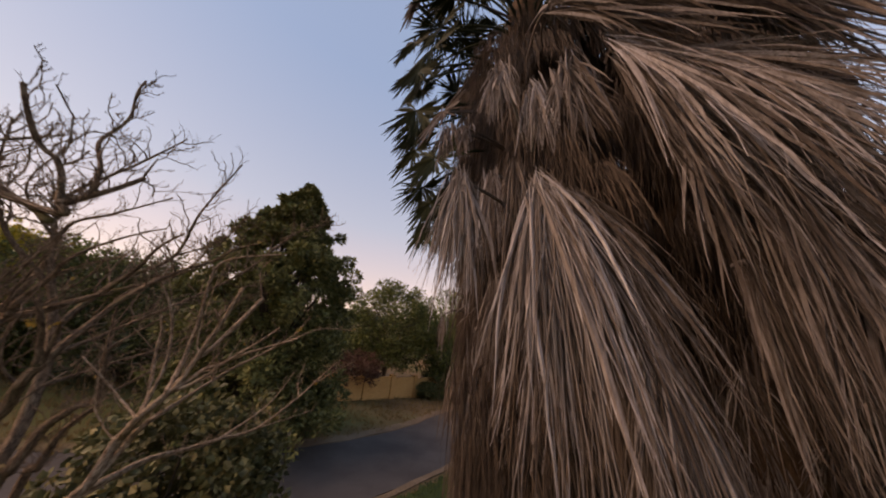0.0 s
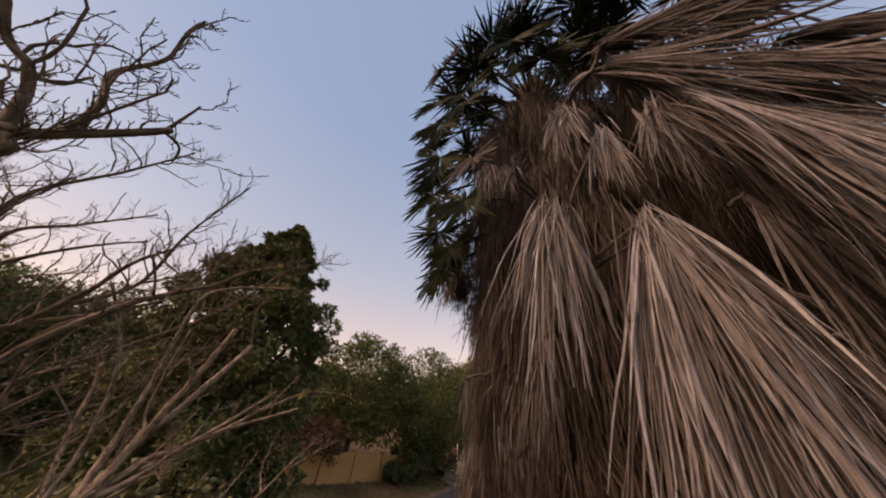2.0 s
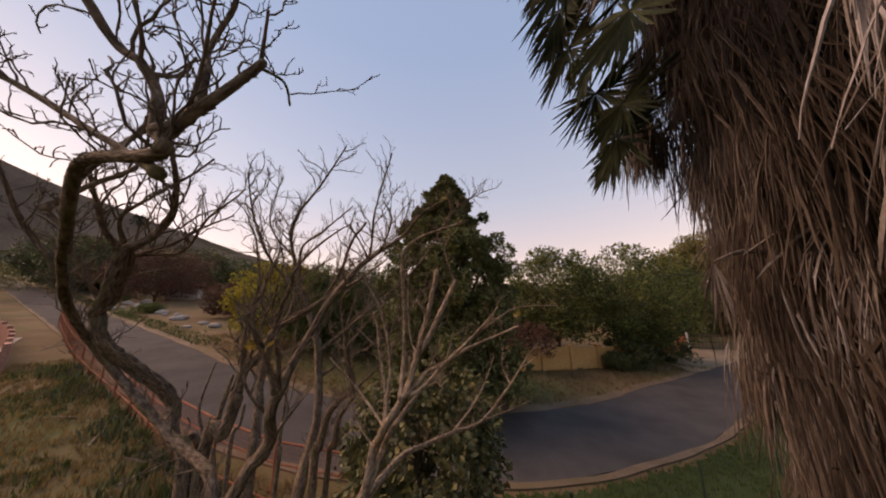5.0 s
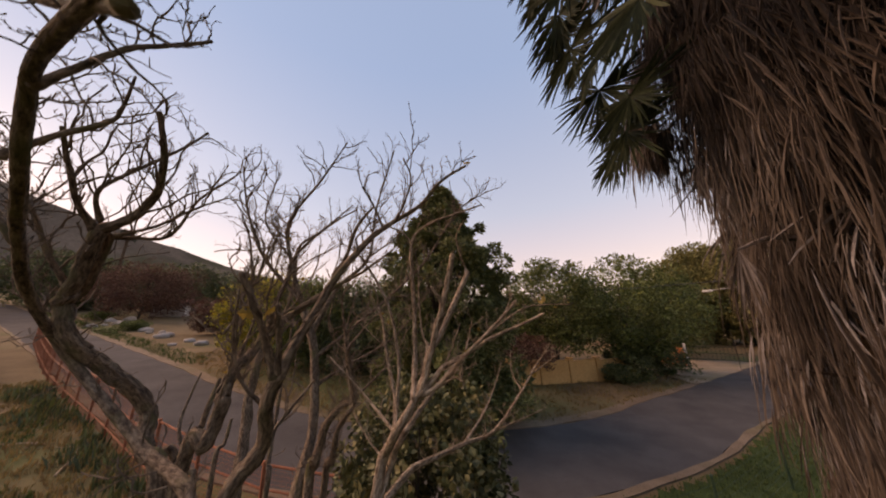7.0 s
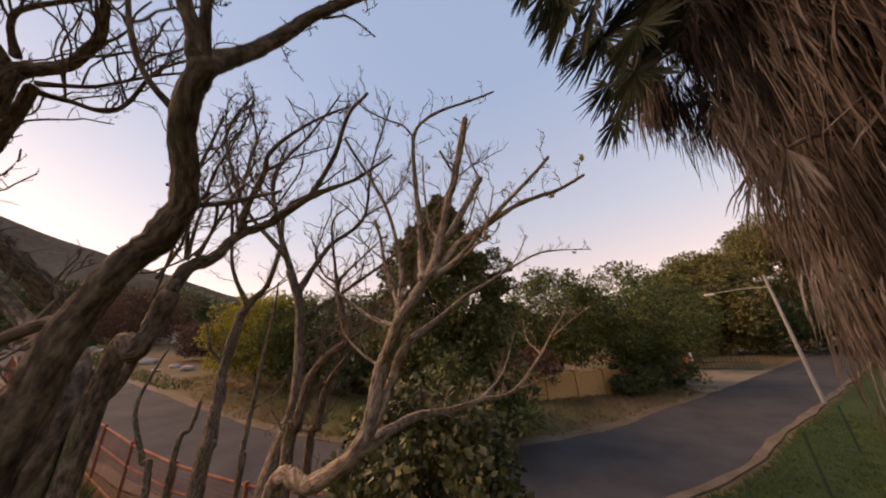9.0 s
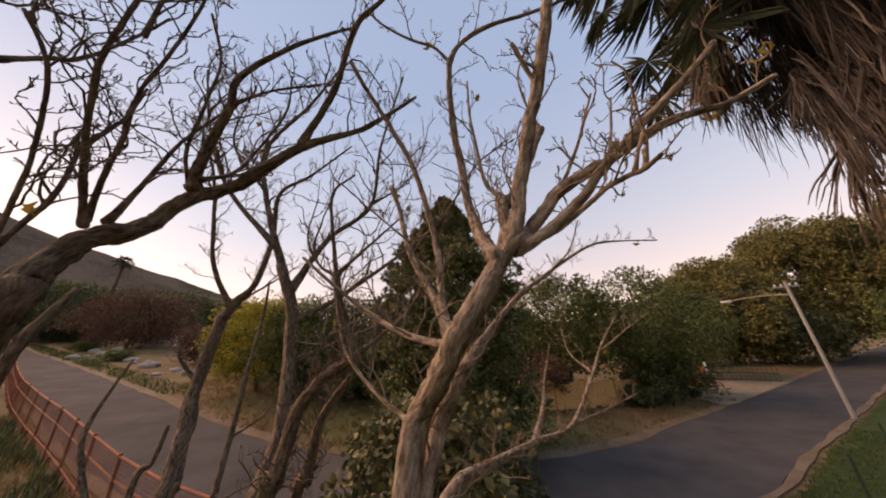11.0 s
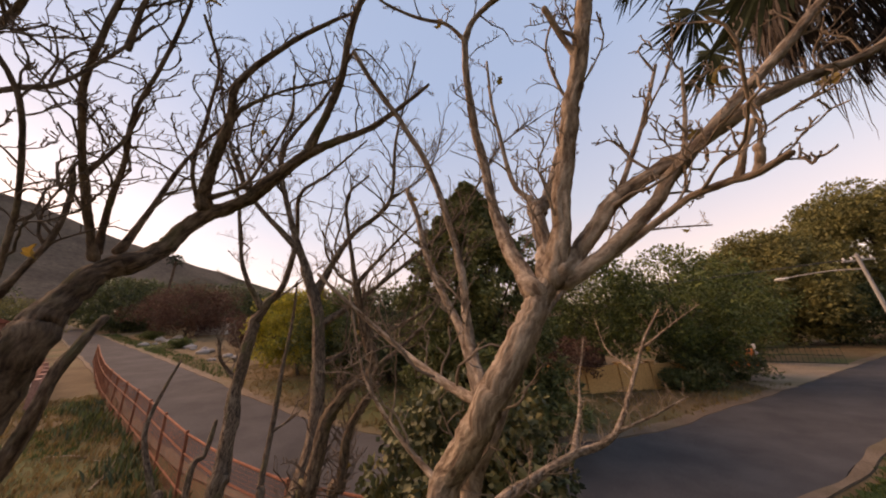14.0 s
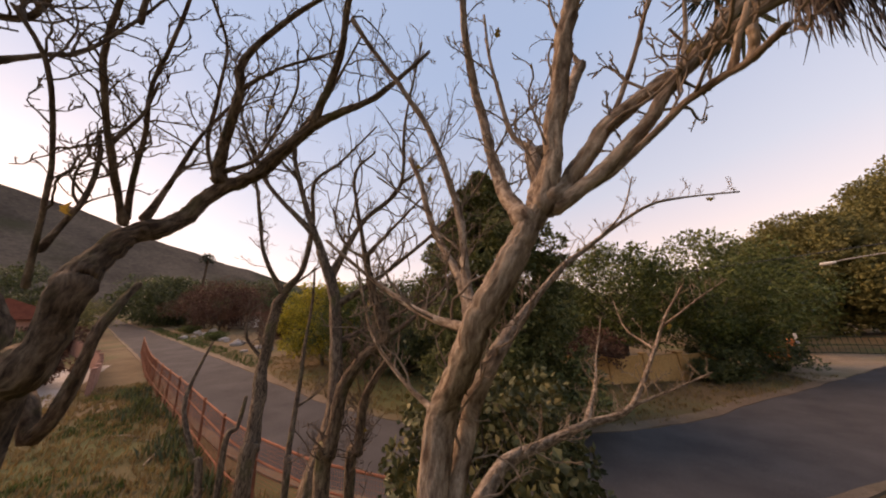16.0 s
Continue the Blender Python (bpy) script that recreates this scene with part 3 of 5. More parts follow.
        green(hub, flat * 0.30 + np.array((0, 0, -0.90)), flat * 0.35 + np.array((-0.45, -0.80, -0.15)) + rng.normal(0, 0.25, 3), rng.uniform(0.38, 0.50), flat * 0.22 + np.array((0, 0, z + 0.55)), 0.5)
    return palm


# hub, axis, facing, length, half spread, droop, strips, material
NEAR_FANS = [
    ((-1.42, 3.15, 5.44), (0.24, 0.08, -1.0), (-0.25, -1.0, 0.05), 1.15, 32, 1.5, 66, M_BLEACHED_LIT),
    # this fan takes the darker material to stand for shade on it
    ((-1.30, 3.24, 5.44), (0.72, 0.18, -0.8), (-0.20, -1.0, 0.10), 1.00, 32, 1.8, 76, M_DEAD),
    ((-1.72, 3.18, 5.47), (-0.06, 0.30, -1.0), (-0.35, -1.0, -0.10), 0.60, 36, 2.0, 52, M_BLEACHED_LIT),
    ((-1.57, 3.26, 6.2), (0.03, 0.05, -1.0), (-0.45, -1.0, 0.15), 0.36, 48, 2.4, 34, M_BLEACHED_LIT),
    ((-1.4, 3.27, 6.06), (0.09, 0.05, -1.0), (-0.45, -1.0, 0.15), 0.40, 40, 2.2, 34, M_BLEACHED_LIT),
    ((-1.89, 3.69, 6.22), (-0.11, 0.05, -1.0), (-0.45, -1.0, 0.15), 0.34, 44, 2.6, 30, M_DEAD),
    ((-1.77, 3.64, 6.18), (-0.07, 0.05, -1.0), (-0.45, -1.0, 0.15), 0.30, 40, 2.6, 26, M_DEAD),
    ((-1.57, 3.68, 5.85), (-0.02, 0.05, -1.0), (-0.45, -1.0, 0.15), 0.60, 26, 2.2, 40, M_BLEACHED_LIT),
    ((-1.44, 3.61, 5.85), (0.03, 0.05, -1.0), (-0.45, -1.0, 0.15), 0.50, 24, 2.2, 34, M_DEAD),
    ((-1.31, 3.09, 5.97), (0.18, 0.05, -1.0), (-0.45, -1.0, 0.15), 0.45, 44, 1.8, 36, M_DEAD),
    ((-1.51, 3.99, 5.24), (-0.04, 0.05, -1.0), (-0.45, -1.0, 0.15), 0.62, 22, 2.2, 36, M_DEAD),
    ((-1.10, 3.10, 6.10), (0.85, 0.10, -0.45), (-0.10, -0.9, 0.45), 1.25, 50, 1.1, 56, M_BLEACHED_LIT),
    ((-1.30, 3.20, 6.60), (0.95, 0.05, 0.15), (-0.10, -0.9, 0.45), 1.25, 45, 0.7, 40, M_DEAD),
    ((-1.25, 3.25, 6.95), (0.80, -0.05, 0.45), (-0.10, -0.8, 0.70), 1.20, 55, 0.7, 40, M_DEAD),
    ((-0.60, 3.50, 5.95), (0.75, 0.05, -0.70), (-0.10, -1.0, 0.30), 1.25, 40, 1.0, 40, M_DEAD),
    ((-0.35, 3.60, 5.30), (0.50, 0.05, -0.95), (-0.20, -1.0, 0.25), 1.20, 34, 1.2, 36, M_DEAD),
    ((-0.75, 3.75, 4.95), (0.15, 0.00, -1.00), (-0.10, -1.0, 0.15), 1.15, 28, 1.8, 36, M_DEAD),
    ((0.05, 3.45, 5.80), (0.65, -0.05, -0.85), (0.10, -1.0, 0.30), 1.20, 40, 1.2, 36, M_DEAD),
    ((-0.60, 3.15, 6.55), (0.95, 0.00, -0.10), (0.00, -0.9, 0.55), 1.20, 50, 0.8, 40, M_BLEACHED_LIT),
    ((-0.20, 3.20, 7.00), (0.90, -0.10, 0.10), (0.00, -0.8, 0.60), 1.20, 55, 0.9, 40, M_DEAD),
    ((-0.75, 3.15, 7.30), (0.85, -0.15, 0.35), (0.00, -0.8, 0.70), 1.20, 55, 0.8, 40, M_DEAD),
    ((-0.49, 3.27, 5.58), (0.45, 0.05, -0.95), (-0.10, -1.0, 0.30), 1.15, 34, 1.3, 60, M_DEAD),
    ((-0.27, 3.29, 5.42), (0.3, 0.05, -1.0), (-0.10, -1.0, 0.30), 1.15, 32, 1.3, 56, M_DEAD),
    ((-0.79, 3.14, 6.06), (0.95, 0.05, -0.25), (-0.10, -1.0, 0.30), 1.20, 44, 0.9, 64, M_BLEACHED_LIT),
    ((-1.90, 4.44, 5.02), (-0.06, 0.17, -1.00), (-0.85, -0.5, 0.10), 0.34, 34, 0.2, 28, M_DEAD),
]
fan_palm((PALM[0], PALM[1]), 11, "tall fan palm with a shaggy grey-brown skirt of dead fronds", 18, 1.7, NEAR_FANS, 46, 28, 64)
fan_palm((0.35, 4.65), 12, "second fan palm with a dense skirt of dead fronds", 14, 3.0, [], 24, 0, 0)


# ---------------------------------------------------------------- bare trees
def twigs(rng, line, r, count, length, up=0.7, level=0, pieces=None, sides=5, out=None, start=0.25):
    """Short crooked side shoots along a branch, which fork again."""
    n = len(line)
    for k in range(count):
        t = start + (0.99 - start) * (k + rng.uniform(0.1, 0.9)) / count
        i = min(int(t * (n - 1)), n - 2)
        p = line[i] + (line[i + 1] - line[i]) * (t * (n - 1) - i)
        d = line[i + 1] - line[i]
        d = d / (np.linalg.norm(d) + 1e-9)
        side = rng.normal(0, 1, 3)
        side -= d * (side @ d)
        side /= np.linalg.norm(side) + 1e-9
        h = d * rng.uniform(0.35, 0.8) + side * rng.uniform(0.6, 1.0) + np.array((0, 0, up * rng.uniform(0.5, 1.2)))
        h /= np.linalg.norm(h)
        ln = length * rng.uniform(0.35, 1.25) * (1.0 - 0.40 * t)
        steps = 8 if level == 0 else 5
        pts, q = [p], p.copy()
        bend = rng.normal(0, 0.10, 3)
        for s in range(steps):
            h = h + bend + rng.normal(0, 0.30, 3) + np.array((0, 0, 0.12))
            h /= np.linalg.norm(h)
            q = q + h * ln / steps
            pts.append(q.copy())
        pts = np.array(pts)
        r0 = max(min(r * 0.5, ln * 0.0135), 0.0011)
        radii = np.linspace(r0, r0 * 0.55, len(pts))
        radii[1::2] *= 1.22
        radii[-1] *= 1.1
        pieces.append(tube(pts, radii, sides))
        if level < 2:
            twigs(rng, pts, r0, int(rng.integers(4, 8)) if level == 0 else int(rng.integers(1, 3)), ln * 0.40, up, level + 1, pieces, 4 if level == 0 else 3, start=0.25)
    return pieces


def limb_mesh(name, pts, r0, r1, mat, rng, flare=1.0):
    """A limb with rounded ends, a swollen foot, slow swellings and lengthwise ribs; its bark coordinates run round and along it."""
    line = spline(pts, 10)
    t = np.linspace(0, 1, len(line))
    rad = r0 + (r1 - r0) * t
    soft = np.ones(5) / 5
    rad = rad * (1 + 0.10 * np.convolve(rng.normal(0, 1, len(line) + 4), soft, "valid"))
    drift = np.stack([np.convolve(rng.normal(0, 1, len(line) + 4), soft, "valid") for _ in range(3)], -1)
    line = line + drift * (rad * 0.22)[:, None]
    rad[:6] *= 1 + (flare - 1) * np.array((1.0, 0.85, 0.6, 0.35, 0.15, 0.05))
    body, body_rad = line, rad
    d0, d1 = line[0] - line[1], line[-1] - line[-2]
    d0, d1 = d0 / np.linalg.norm(d0), d1 / np.linalg.norm(d1)
    line = np.vstack([line[0] + d0 * rad[0] * 0.8, line[0] + d0 * rad[0] * 0.5, line, line[-1] + d1 * rad[-1] * 0.5, line[-1] + d1 * rad[-1] * 0.8])
    rad = np.r_[rad[0] * 0.05, rad[0] * 0.72, rad, rad[-1] * 0.72, rad[-1] * 0.05]
    sides = 26 if r0 > 0.012 else 9
    v, f = tube(line, rad, sides)
    n = len(line)
    if r0 > 0.012:
        ridge = rng.normal(0, 1, sides)
        grid = v.reshape(n, sides, 3)
        along = np.arange(n)[:, None]
        wave = 0.035 * np.where(np.arange(sides) % 2, 1.0, -1.0)[None, :] + 0.04 * ridge[None, :] + 0.05 * np.sin(along * 0.5 + 7 * ridge[None, :]) + 0.03 * rng.normal(0, 1, (n, sides))
        grid = line[:, None, :] + (grid - line[:, None, :]) * (1 + wave[..., None])
        v = grid.reshape(-1, 3)
    me = mesh_of(name, v, f, mat, True)
    arc = np.r_[0, np.cumsum(np.linalg.norm(np.diff(line, axis=0), axis=1))]
    th = np.linspace(0, 2 * np.pi, sides, endpoint=False)
    mean = float(np.mean(body_rad))
    shift = rng.uniform(0, 20)
    co = np.stack([np.broadcast_to(np.cos(th) * mean, (n, sides)), np.broadcast_to(np.sin(th) * mean, (n, sides)), np.broadcast_to(arc[:, None] + shift, (n, sides))], -1)
    at = me.attributes.new("bark", "FLOAT_VECTOR", "POINT")
    at.data.foreach_set("vector", co.reshape(-1).astype(np.float32))
    return me, body, body_rad


def leaf_blade(rng, at, size):
    """A withered, curled leaf with a lobed edge."""
    u = rng.normal(0, 1, 3)
    u /= np.linalg.norm(u)
    w = np.cross(u, rng.normal(0, 1, 3))
    w /= np.linalg.norm(w)
    n = np.cross(u, w)
    rows = []
    for s, half in ((0, 0.03), (0.22, 0.40), (0.40, 0.20), (0.58, 0.34), (0.72, 0.14), (1.0, 0.02)):
        c = np.asarray(at) + u * s * size + n * size * 0.25 * math.sin(s * 3)
        rows += [c - w * half * size + n * size * 0.12, c, c + w * half * size + n * size * 0.10]
    f = []
    for k in range(5):
        for q in range(2):
            f.append([k * 3 + q, k * 3 + q + 1, k * 3 + q + 4, k * 3 + q + 3])
    return np.array(rows), np.array(f)


def bare_tree(key, label, mat, density, shoot, seed, foot=None):
    rng = np.random.default_rng(seed)
    first = BOUGHS[key][0][1][0]
    foot = foot or (first[0], first[1])
    base = np.array((foot[0], foot[1], float(ground(*foot)) - 0.05))
    tree = thing("bare_tree", base, label, "tree", "bare garden trees")
    pieces = []
    for name, pts, r0, r1 in BOUGHS[key]:
        pts = np.array(pts) - base
        if name == "trunk":
            low = pts[0] * np.array((0.35, 0.35, 0.0))
            mid = pts[0] * np.array((0.75, 0.75, 0.55))
            pts = np.vstack([low, mid, pts])
            r0 = r0 * 1.12
        me, line, rad = limb_mesh(name, pts, r0, r1, mat, rng, 1.0 if name == "trunk" else 1.35)
        part(name, me, tree)
        reach = np.linalg.norm(np.diff(line, axis=0), axis=1).sum()
        begin = 0.15
        if name == "trunk" and key != "D":
            continue
        twigs(rng, line, float(rad.mean()), max(2, int(reach * density)), shoot, 0.75, 0, pieces, start=begin)
    v, f = join(pieces)
    tagged(part("twig_mass", mesh_of("twig_mass", v, f, M_TWIG_PALE if mat is M_BARK_PALE else M_TWIG, True), tree, "fine crooked leafless twigs"), kind="stuff")
    twig_points = v
    for at, size in LEAVES.get(key, ()):
        want = np.array(at) - base
        stem = twig_points[((twig_points - want) ** 2).sum(1).argmin()]
        v, f = leaf_blade(rng, stem, size * 0.7)
        part("withered_leaf", mesh_of("withered_leaf", v, f, M_AUTUMN), tree, "curled yellow-brown leaf")
    return tree


BOUGHS = {
    'A': [
        ('trunk', [(-3.763, 3.53, 3.962), (-3.463, 3.557, 4.188), (-3.293, 3.601, 4.296), (-3.295, 3.676, 4.511), (-3.22, 3.657, 4.589), (-3.169, 3.642, 4.65), (-3.129, 3.657, 4.711), (-3.103, 3.683, 4.764), (-3.087, 3.708, 4.8)], 0.026, 0.0165),
        ('limb', [(-3.095, 3.695, 4.792), (-3.148, 3.745, 4.855), (-3.21, 3.816, 4.961), (-3.25, 3.857, 5.115), (-3.278, 3.873, 5.31), (-3.273, 3.854, 5.468), (-3.246, 3.829, 5.608)], 0.015, 0.0105),
        ('limb', [(-3.246, 3.829, 5.608), (-3.209, 3.841, 5.673), (-3.114, 3.886, 5.73), (-2.995, 3.97, 5.778), (-2.861, 4.05, 5.822)], 0.0095, 0.005),
        ('limb', [(-3.246, 3.829, 5.608), (-3.283, 3.789, 5.674), (-3.355, 3.722, 5.721), (-3.416, 3.634, 5.769), (-3.428, 3.58, 5.822)], 0.006, 0.003),
        ('limb', [(-3.084, 3.717, 4.818), (-3.105, 3.777, 4.893), (-3.141, 3.851, 5.008)], 0.015, 0.0135),
        ('limb', [(-3.143, 3.847, 5.015), (-3.172, 3.837, 5.071), (-3.181, 3.827, 5.199), (-3.189, 3.826, 5.313), (-3.183, 3.824, 5.449)], 0.0065, 0.003),
        ('limb', [(-3.131, 3.845, 4.982), (-3.125, 3.913, 5.039), (-3.108, 4.048, 5.222), (-3.067, 4.176, 5.434)], 0.015, 0.017),
        ('limb', [(-3.067, 4.176, 5.434), (-3.09, 4.138, 5.546), (-3.088, 4.087, 5.66), (-3.033, 4.068, 5.746)], 0.006, 0.003),
        ('limb', [(-3.074, 3.712, 4.811), (-3.057, 3.729, 4.886), (-3.041, 3.752, 4.991), (-3.011, 3.767, 5.102), (-2.976, 3.775, 5.215), (-2.942, 3.782, 5.341), (-2.909, 3.79, 5.468)], 0.0145, 0.0125),
        ('limb', [(-2.978, 3.774, 5.216), (-2.991, 3.748, 5.263), (-3.0, 3.717, 5.308)], 0.006, 0.005),
        ('limb', [(-2.966, 3.769, 5.235), (-2.977, 3.757, 5.257), (-2.996, 3.747, 5.276)], 0.004, 0.003),
        ('limb', [(-3.068, 3.714, 4.814), (-3.039, 3.745, 4.856), (-2.985, 3.776, 4.922), (-2.929, 3.799, 4.954), (-2.891, 3.821, 4.974), (-2.836, 3.85, 5.014), (-2.773, 3.896, 5.054), (-2.718, 3.946, 5.082), (-2.651, 4.011, 5.115), (-2.566, 4.048, 5.157)], 0.0135, 0.006),
        ('limb', [(-3.063, 3.717, 4.805), (-2.997, 3.756, 4.85), (-2.947, 3.778, 4.897), (-2.911, 3.793, 4.942), (-2.861, 3.81, 4.99), (-2.804, 3.836, 5.047), (-2.75, 3.869, 5.105), (-2.702, 3.902, 5.159), (-2.654, 3.939, 5.223)], 0.011, 0.006),
        ('limb', [(-3.069, 3.716, 4.802), (-3.008, 3.758, 4.836), (-2.96, 3.767, 4.863), (-2.917, 3.762, 4.886), (-2.882, 3.747, 4.891), (-2.856, 3.734, 4.887), (-2.832, 3.716, 4.891)], 0.0055, 0.0038),
        ('limb', [(-2.867, 3.74, 4.889), (-2.854, 3.732, 4.917), (-2.841, 3.728, 4.944)], 0.0035, 0.003),
        ('limb', [(-2.853, 3.733, 4.887), (-2.848, 3.727, 4.9), (-2.847, 3.722, 4.911)], 0.004, 0.004),
        ('limb', [(-2.985, 3.776, 4.922), (-2.948, 3.79, 4.992), (-2.919, 3.79, 5.049), (-2.886, 3.793, 5.125)], 0.004, 0.0025),
        ('limb', [(-2.891, 3.821, 4.974), (-2.87, 3.84, 5.06), (-2.853, 3.853, 5.142)], 0.0035, 0.002),
        ('limb', [(-3.175, 3.651, 4.654), (-3.261, 3.734, 4.736), (-3.328, 3.809, 4.894), (-3.376, 3.821, 5.07), (-3.416, 3.791, 5.246), (-3.464, 3.733, 5.398), (-3.488, 3.665, 5.497), (-3.497, 3.594, 5.58)], 0.0105, 0.007),
        ('limb', [(-3.194, 3.664, 4.665), (-3.307, 3.759, 4.76), (-3.456, 3.832, 4.926), (-3.532, 3.861, 5.102), (-3.571, 3.847, 5.232)], 0.01, 0.008),
        ('limb', [(-3.471, 3.842, 4.974), (-3.529, 3.799, 5.045), (-3.603, 3.734, 5.135)], 0.004, 0.003),
        ('limb', [(-3.163, 3.646, 4.647), (-3.276, 3.685, 4.66), (-3.427, 3.717, 4.706), (-3.586, 3.708, 4.793), (-3.75, 3.635, 4.942)], 0.009, 0.005),
        ('limb', [(-3.295, 3.677, 4.513), (-3.404, 3.685, 4.551), (-3.534, 3.7, 4.613), (-3.61, 3.707, 4.684), (-3.681, 3.704, 4.87)], 0.0055, 0.003),
        ('limb', [(-3.463, 3.557, 4.188), (-3.293, 3.601, 4.296), (-3.292, 3.734, 4.477), (-3.244, 3.76, 4.59), (-3.301, 3.982, 4.664), (-3.315, 4.308, 4.821), (-3.276, 4.671, 4.976), (-3.121, 5.069, 5.185), (-2.983, 5.272, 5.24), (-2.755, 5.472, 5.238)], 0.02, 0.004),
        ('limb', [(-3.276, 4.671, 4.976), (-3.188, 4.865, 5.134), (-3.128, 5.015, 5.357)], 0.006, 0.003),
        ('limb', [(-3.293, 3.601, 4.296), (-3.492, 4.076, 4.253), (-3.521, 4.365, 4.211), (-3.471, 4.632, 4.214), (-3.375, 4.949, 4.225), (-3.333, 5.475, 4.417), (-3.272, 5.758, 4.604), (-3.156, 5.926, 4.796)], 0.02, 0.006),
        ('limb', [(-3.471, 4.632, 4.214), (-3.6, 5.159, 4.264), (-3.712, 5.571, 4.349), (-3.697, 5.817, 4.616)], 0.012, 0.004),
        ('limb', [(-3.375, 4.949, 4.225), (-3.248, 5.198, 4.255), (-3.107, 5.485, 4.299)], 0.008, 0.003),
        ('limb', [(-3.333, 5.475, 4.417), (-3.505, 5.657, 4.538), (-3.589, 5.851, 4.746)], 0.007, 0.003),
        ('limb', [(-3.299, 5.699, 4.533), (-3.072, 5.832, 4.707), (-2.924, 5.936, 4.811)], 0.007, 0.003),
    ],
    'B': [
        ('trunk', [(-4.012, 3.078, 4.464), (-3.896, 3.129, 4.617), (-3.868, 3.154, 4.758), (-3.886, 3.172, 4.841), (-3.919, 3.198, 4.924), (-3.936, 3.245, 4.967), (-3.964, 3.295, 5.031), (-3.969, 3.362, 5.143), (-3.936, 3.432, 5.188), (-3.828, 3.505, 5.268), (-3.729, 3.566, 5.34)], 0.03, 0.0165),
        ('limb', [(-3.729, 3.566, 5.34), (-3.661, 3.663, 5.412), (-3.601, 3.735, 5.466), (-3.519, 3.799, 5.54), (-3.439, 3.855, 5.613)], 0.013, 0.005),
        ('limb', [(-3.961, 3.357, 5.165), (-3.931, 3.35, 5.231), (-3.879, 3.357, 5.324), (-3.814, 3.368, 5.419), (-3.778, 3.362, 5.508), (-3.712, 3.43, 5.639), (-3.612, 3.537, 5.775), (-3.539, 3.619, 5.849)], 0.017, 0.004),
        ('limb', [(-3.807, 3.371, 5.427), (-3.755, 3.455, 5.525), (-3.659, 3.617, 5.645)], 0.006, 0.003),
        ('limb', [(-3.725, 3.564, 5.345), (-3.654, 3.584, 5.452), (-3.571, 3.592, 5.552), (-3.499, 3.579, 5.644), (-3.444, 3.578, 5.712), (-3.365, 3.621, 5.818)], 0.013, 0.007),
        ('limb', [(-3.919, 3.189, 4.965), (-3.884, 3.171, 5.045), (-3.828, 3.153, 5.126), (-3.757, 3.138, 5.216), (-3.708, 3.134, 5.291), (-3.664, 3.144, 5.383), (-3.64, 3.15, 5.483)], 0.008, 0.0045),
        ('limb', [(-3.926, 3.192, 4.981), (-3.899, 3.189, 5.101), (-3.869, 3.194, 5.199), (-3.824, 3.189, 5.319), (-3.765, 3.213, 5.437), (-3.699, 3.234, 5.583), (-3.671, 3.236, 5.673)], 0.0065, 0.0035),
        ('limb', [(-3.938, 3.222, 4.99), (-3.945, 3.258, 5.142), (-3.93, 3.296, 5.295), (-3.898, 3.36, 5.441)], 0.008, 0.004),
        ('limb', [(-3.961, 3.345, 5.164), (-3.931, 3.312, 5.274), (-3.885, 3.315, 5.457), (-3.833, 3.313, 5.597), (-3.786, 3.257, 5.709)], 0.006, 0.004),
        ('limb', [(-3.938, 3.364, 5.191), (-3.899, 3.433, 5.24), (-3.862, 3.473, 5.336), (-3.782, 3.515, 5.499), (-3.729, 3.495, 5.615)], 0.007, 0.003),
        ('limb', [(-3.632, 3.064, 5.123), (-3.648, 3.098, 5.18), (-3.658, 3.12, 5.213), (-3.67, 3.142, 5.278), (-3.674, 3.173, 5.38), (-3.672, 3.197, 5.463)], 0.0045, 0.0025),
        ('limb', [(-3.811, 3.116, 4.855), (-3.803, 3.14, 4.932), (-3.802, 3.151, 4.985), (-3.796, 3.153, 5.069), (-3.794, 3.143, 5.123)], 0.0055, 0.004),
        ('limb', [(-3.798, 3.119, 4.782), (-3.739, 3.125, 4.917), (-3.701, 3.124, 5.013), (-3.651, 3.112, 5.119), (-3.625, 3.094, 5.176), (-3.607, 3.064, 5.223)], 0.004, 0.003),
        ('trunk', [(-4.248, 3.036, 4.389), (-4.175, 3.106, 4.462), (-4.148, 3.141, 4.566), (-4.132, 3.161, 4.698), (-4.155, 3.186, 4.788), (-4.194, 3.21, 4.852)], 0.02, 0.009),
        ('limb', [(-3.679, 3.174, 5.374), (-3.632, 3.182, 5.498), (-3.591, 3.213, 5.605)], 0.005, 0.003),
        ('limb', [(-3.828, 3.153, 5.126), (-3.835, 3.186, 5.239), (-3.829, 3.199, 5.349)], 0.005, 0.003),
    ],
    'C': [
        ('trunk', [(-5.269, 3.712, 3.806), (-5.321, 3.741, 3.962), (-5.419, 3.766, 4.232), (-5.475, 3.787, 4.496), (-5.475, 3.829, 4.861), (-5.454, 3.877, 5.016)], 0.048, 0.034),
        ('limb', [(-5.456, 3.871, 5.008), (-5.455, 3.71, 5.308), (-5.423, 3.635, 5.662), (-5.355, 3.552, 6.007), (-5.29, 3.442, 6.233)], 0.02, 0.006),
        ('limb', [(-5.454, 3.877, 5.016), (-5.411, 3.998, 5.237), (-5.335, 4.028, 5.628), (-5.227, 3.992, 5.988), (-5.099, 4.168, 6.203), (-4.804, 4.39, 6.527)], 0.026, 0.007),
        ('limb', [(-5.475, 3.787, 4.496), (-5.552, 3.679, 4.656), (-5.606, 3.648, 4.814)], 0.014, 0.006),
        ('limb', [(-5.443, 3.908, 5.051), (-5.45, 4.14, 5.257), (-5.45, 4.323, 5.439)], 0.01, 0.004),
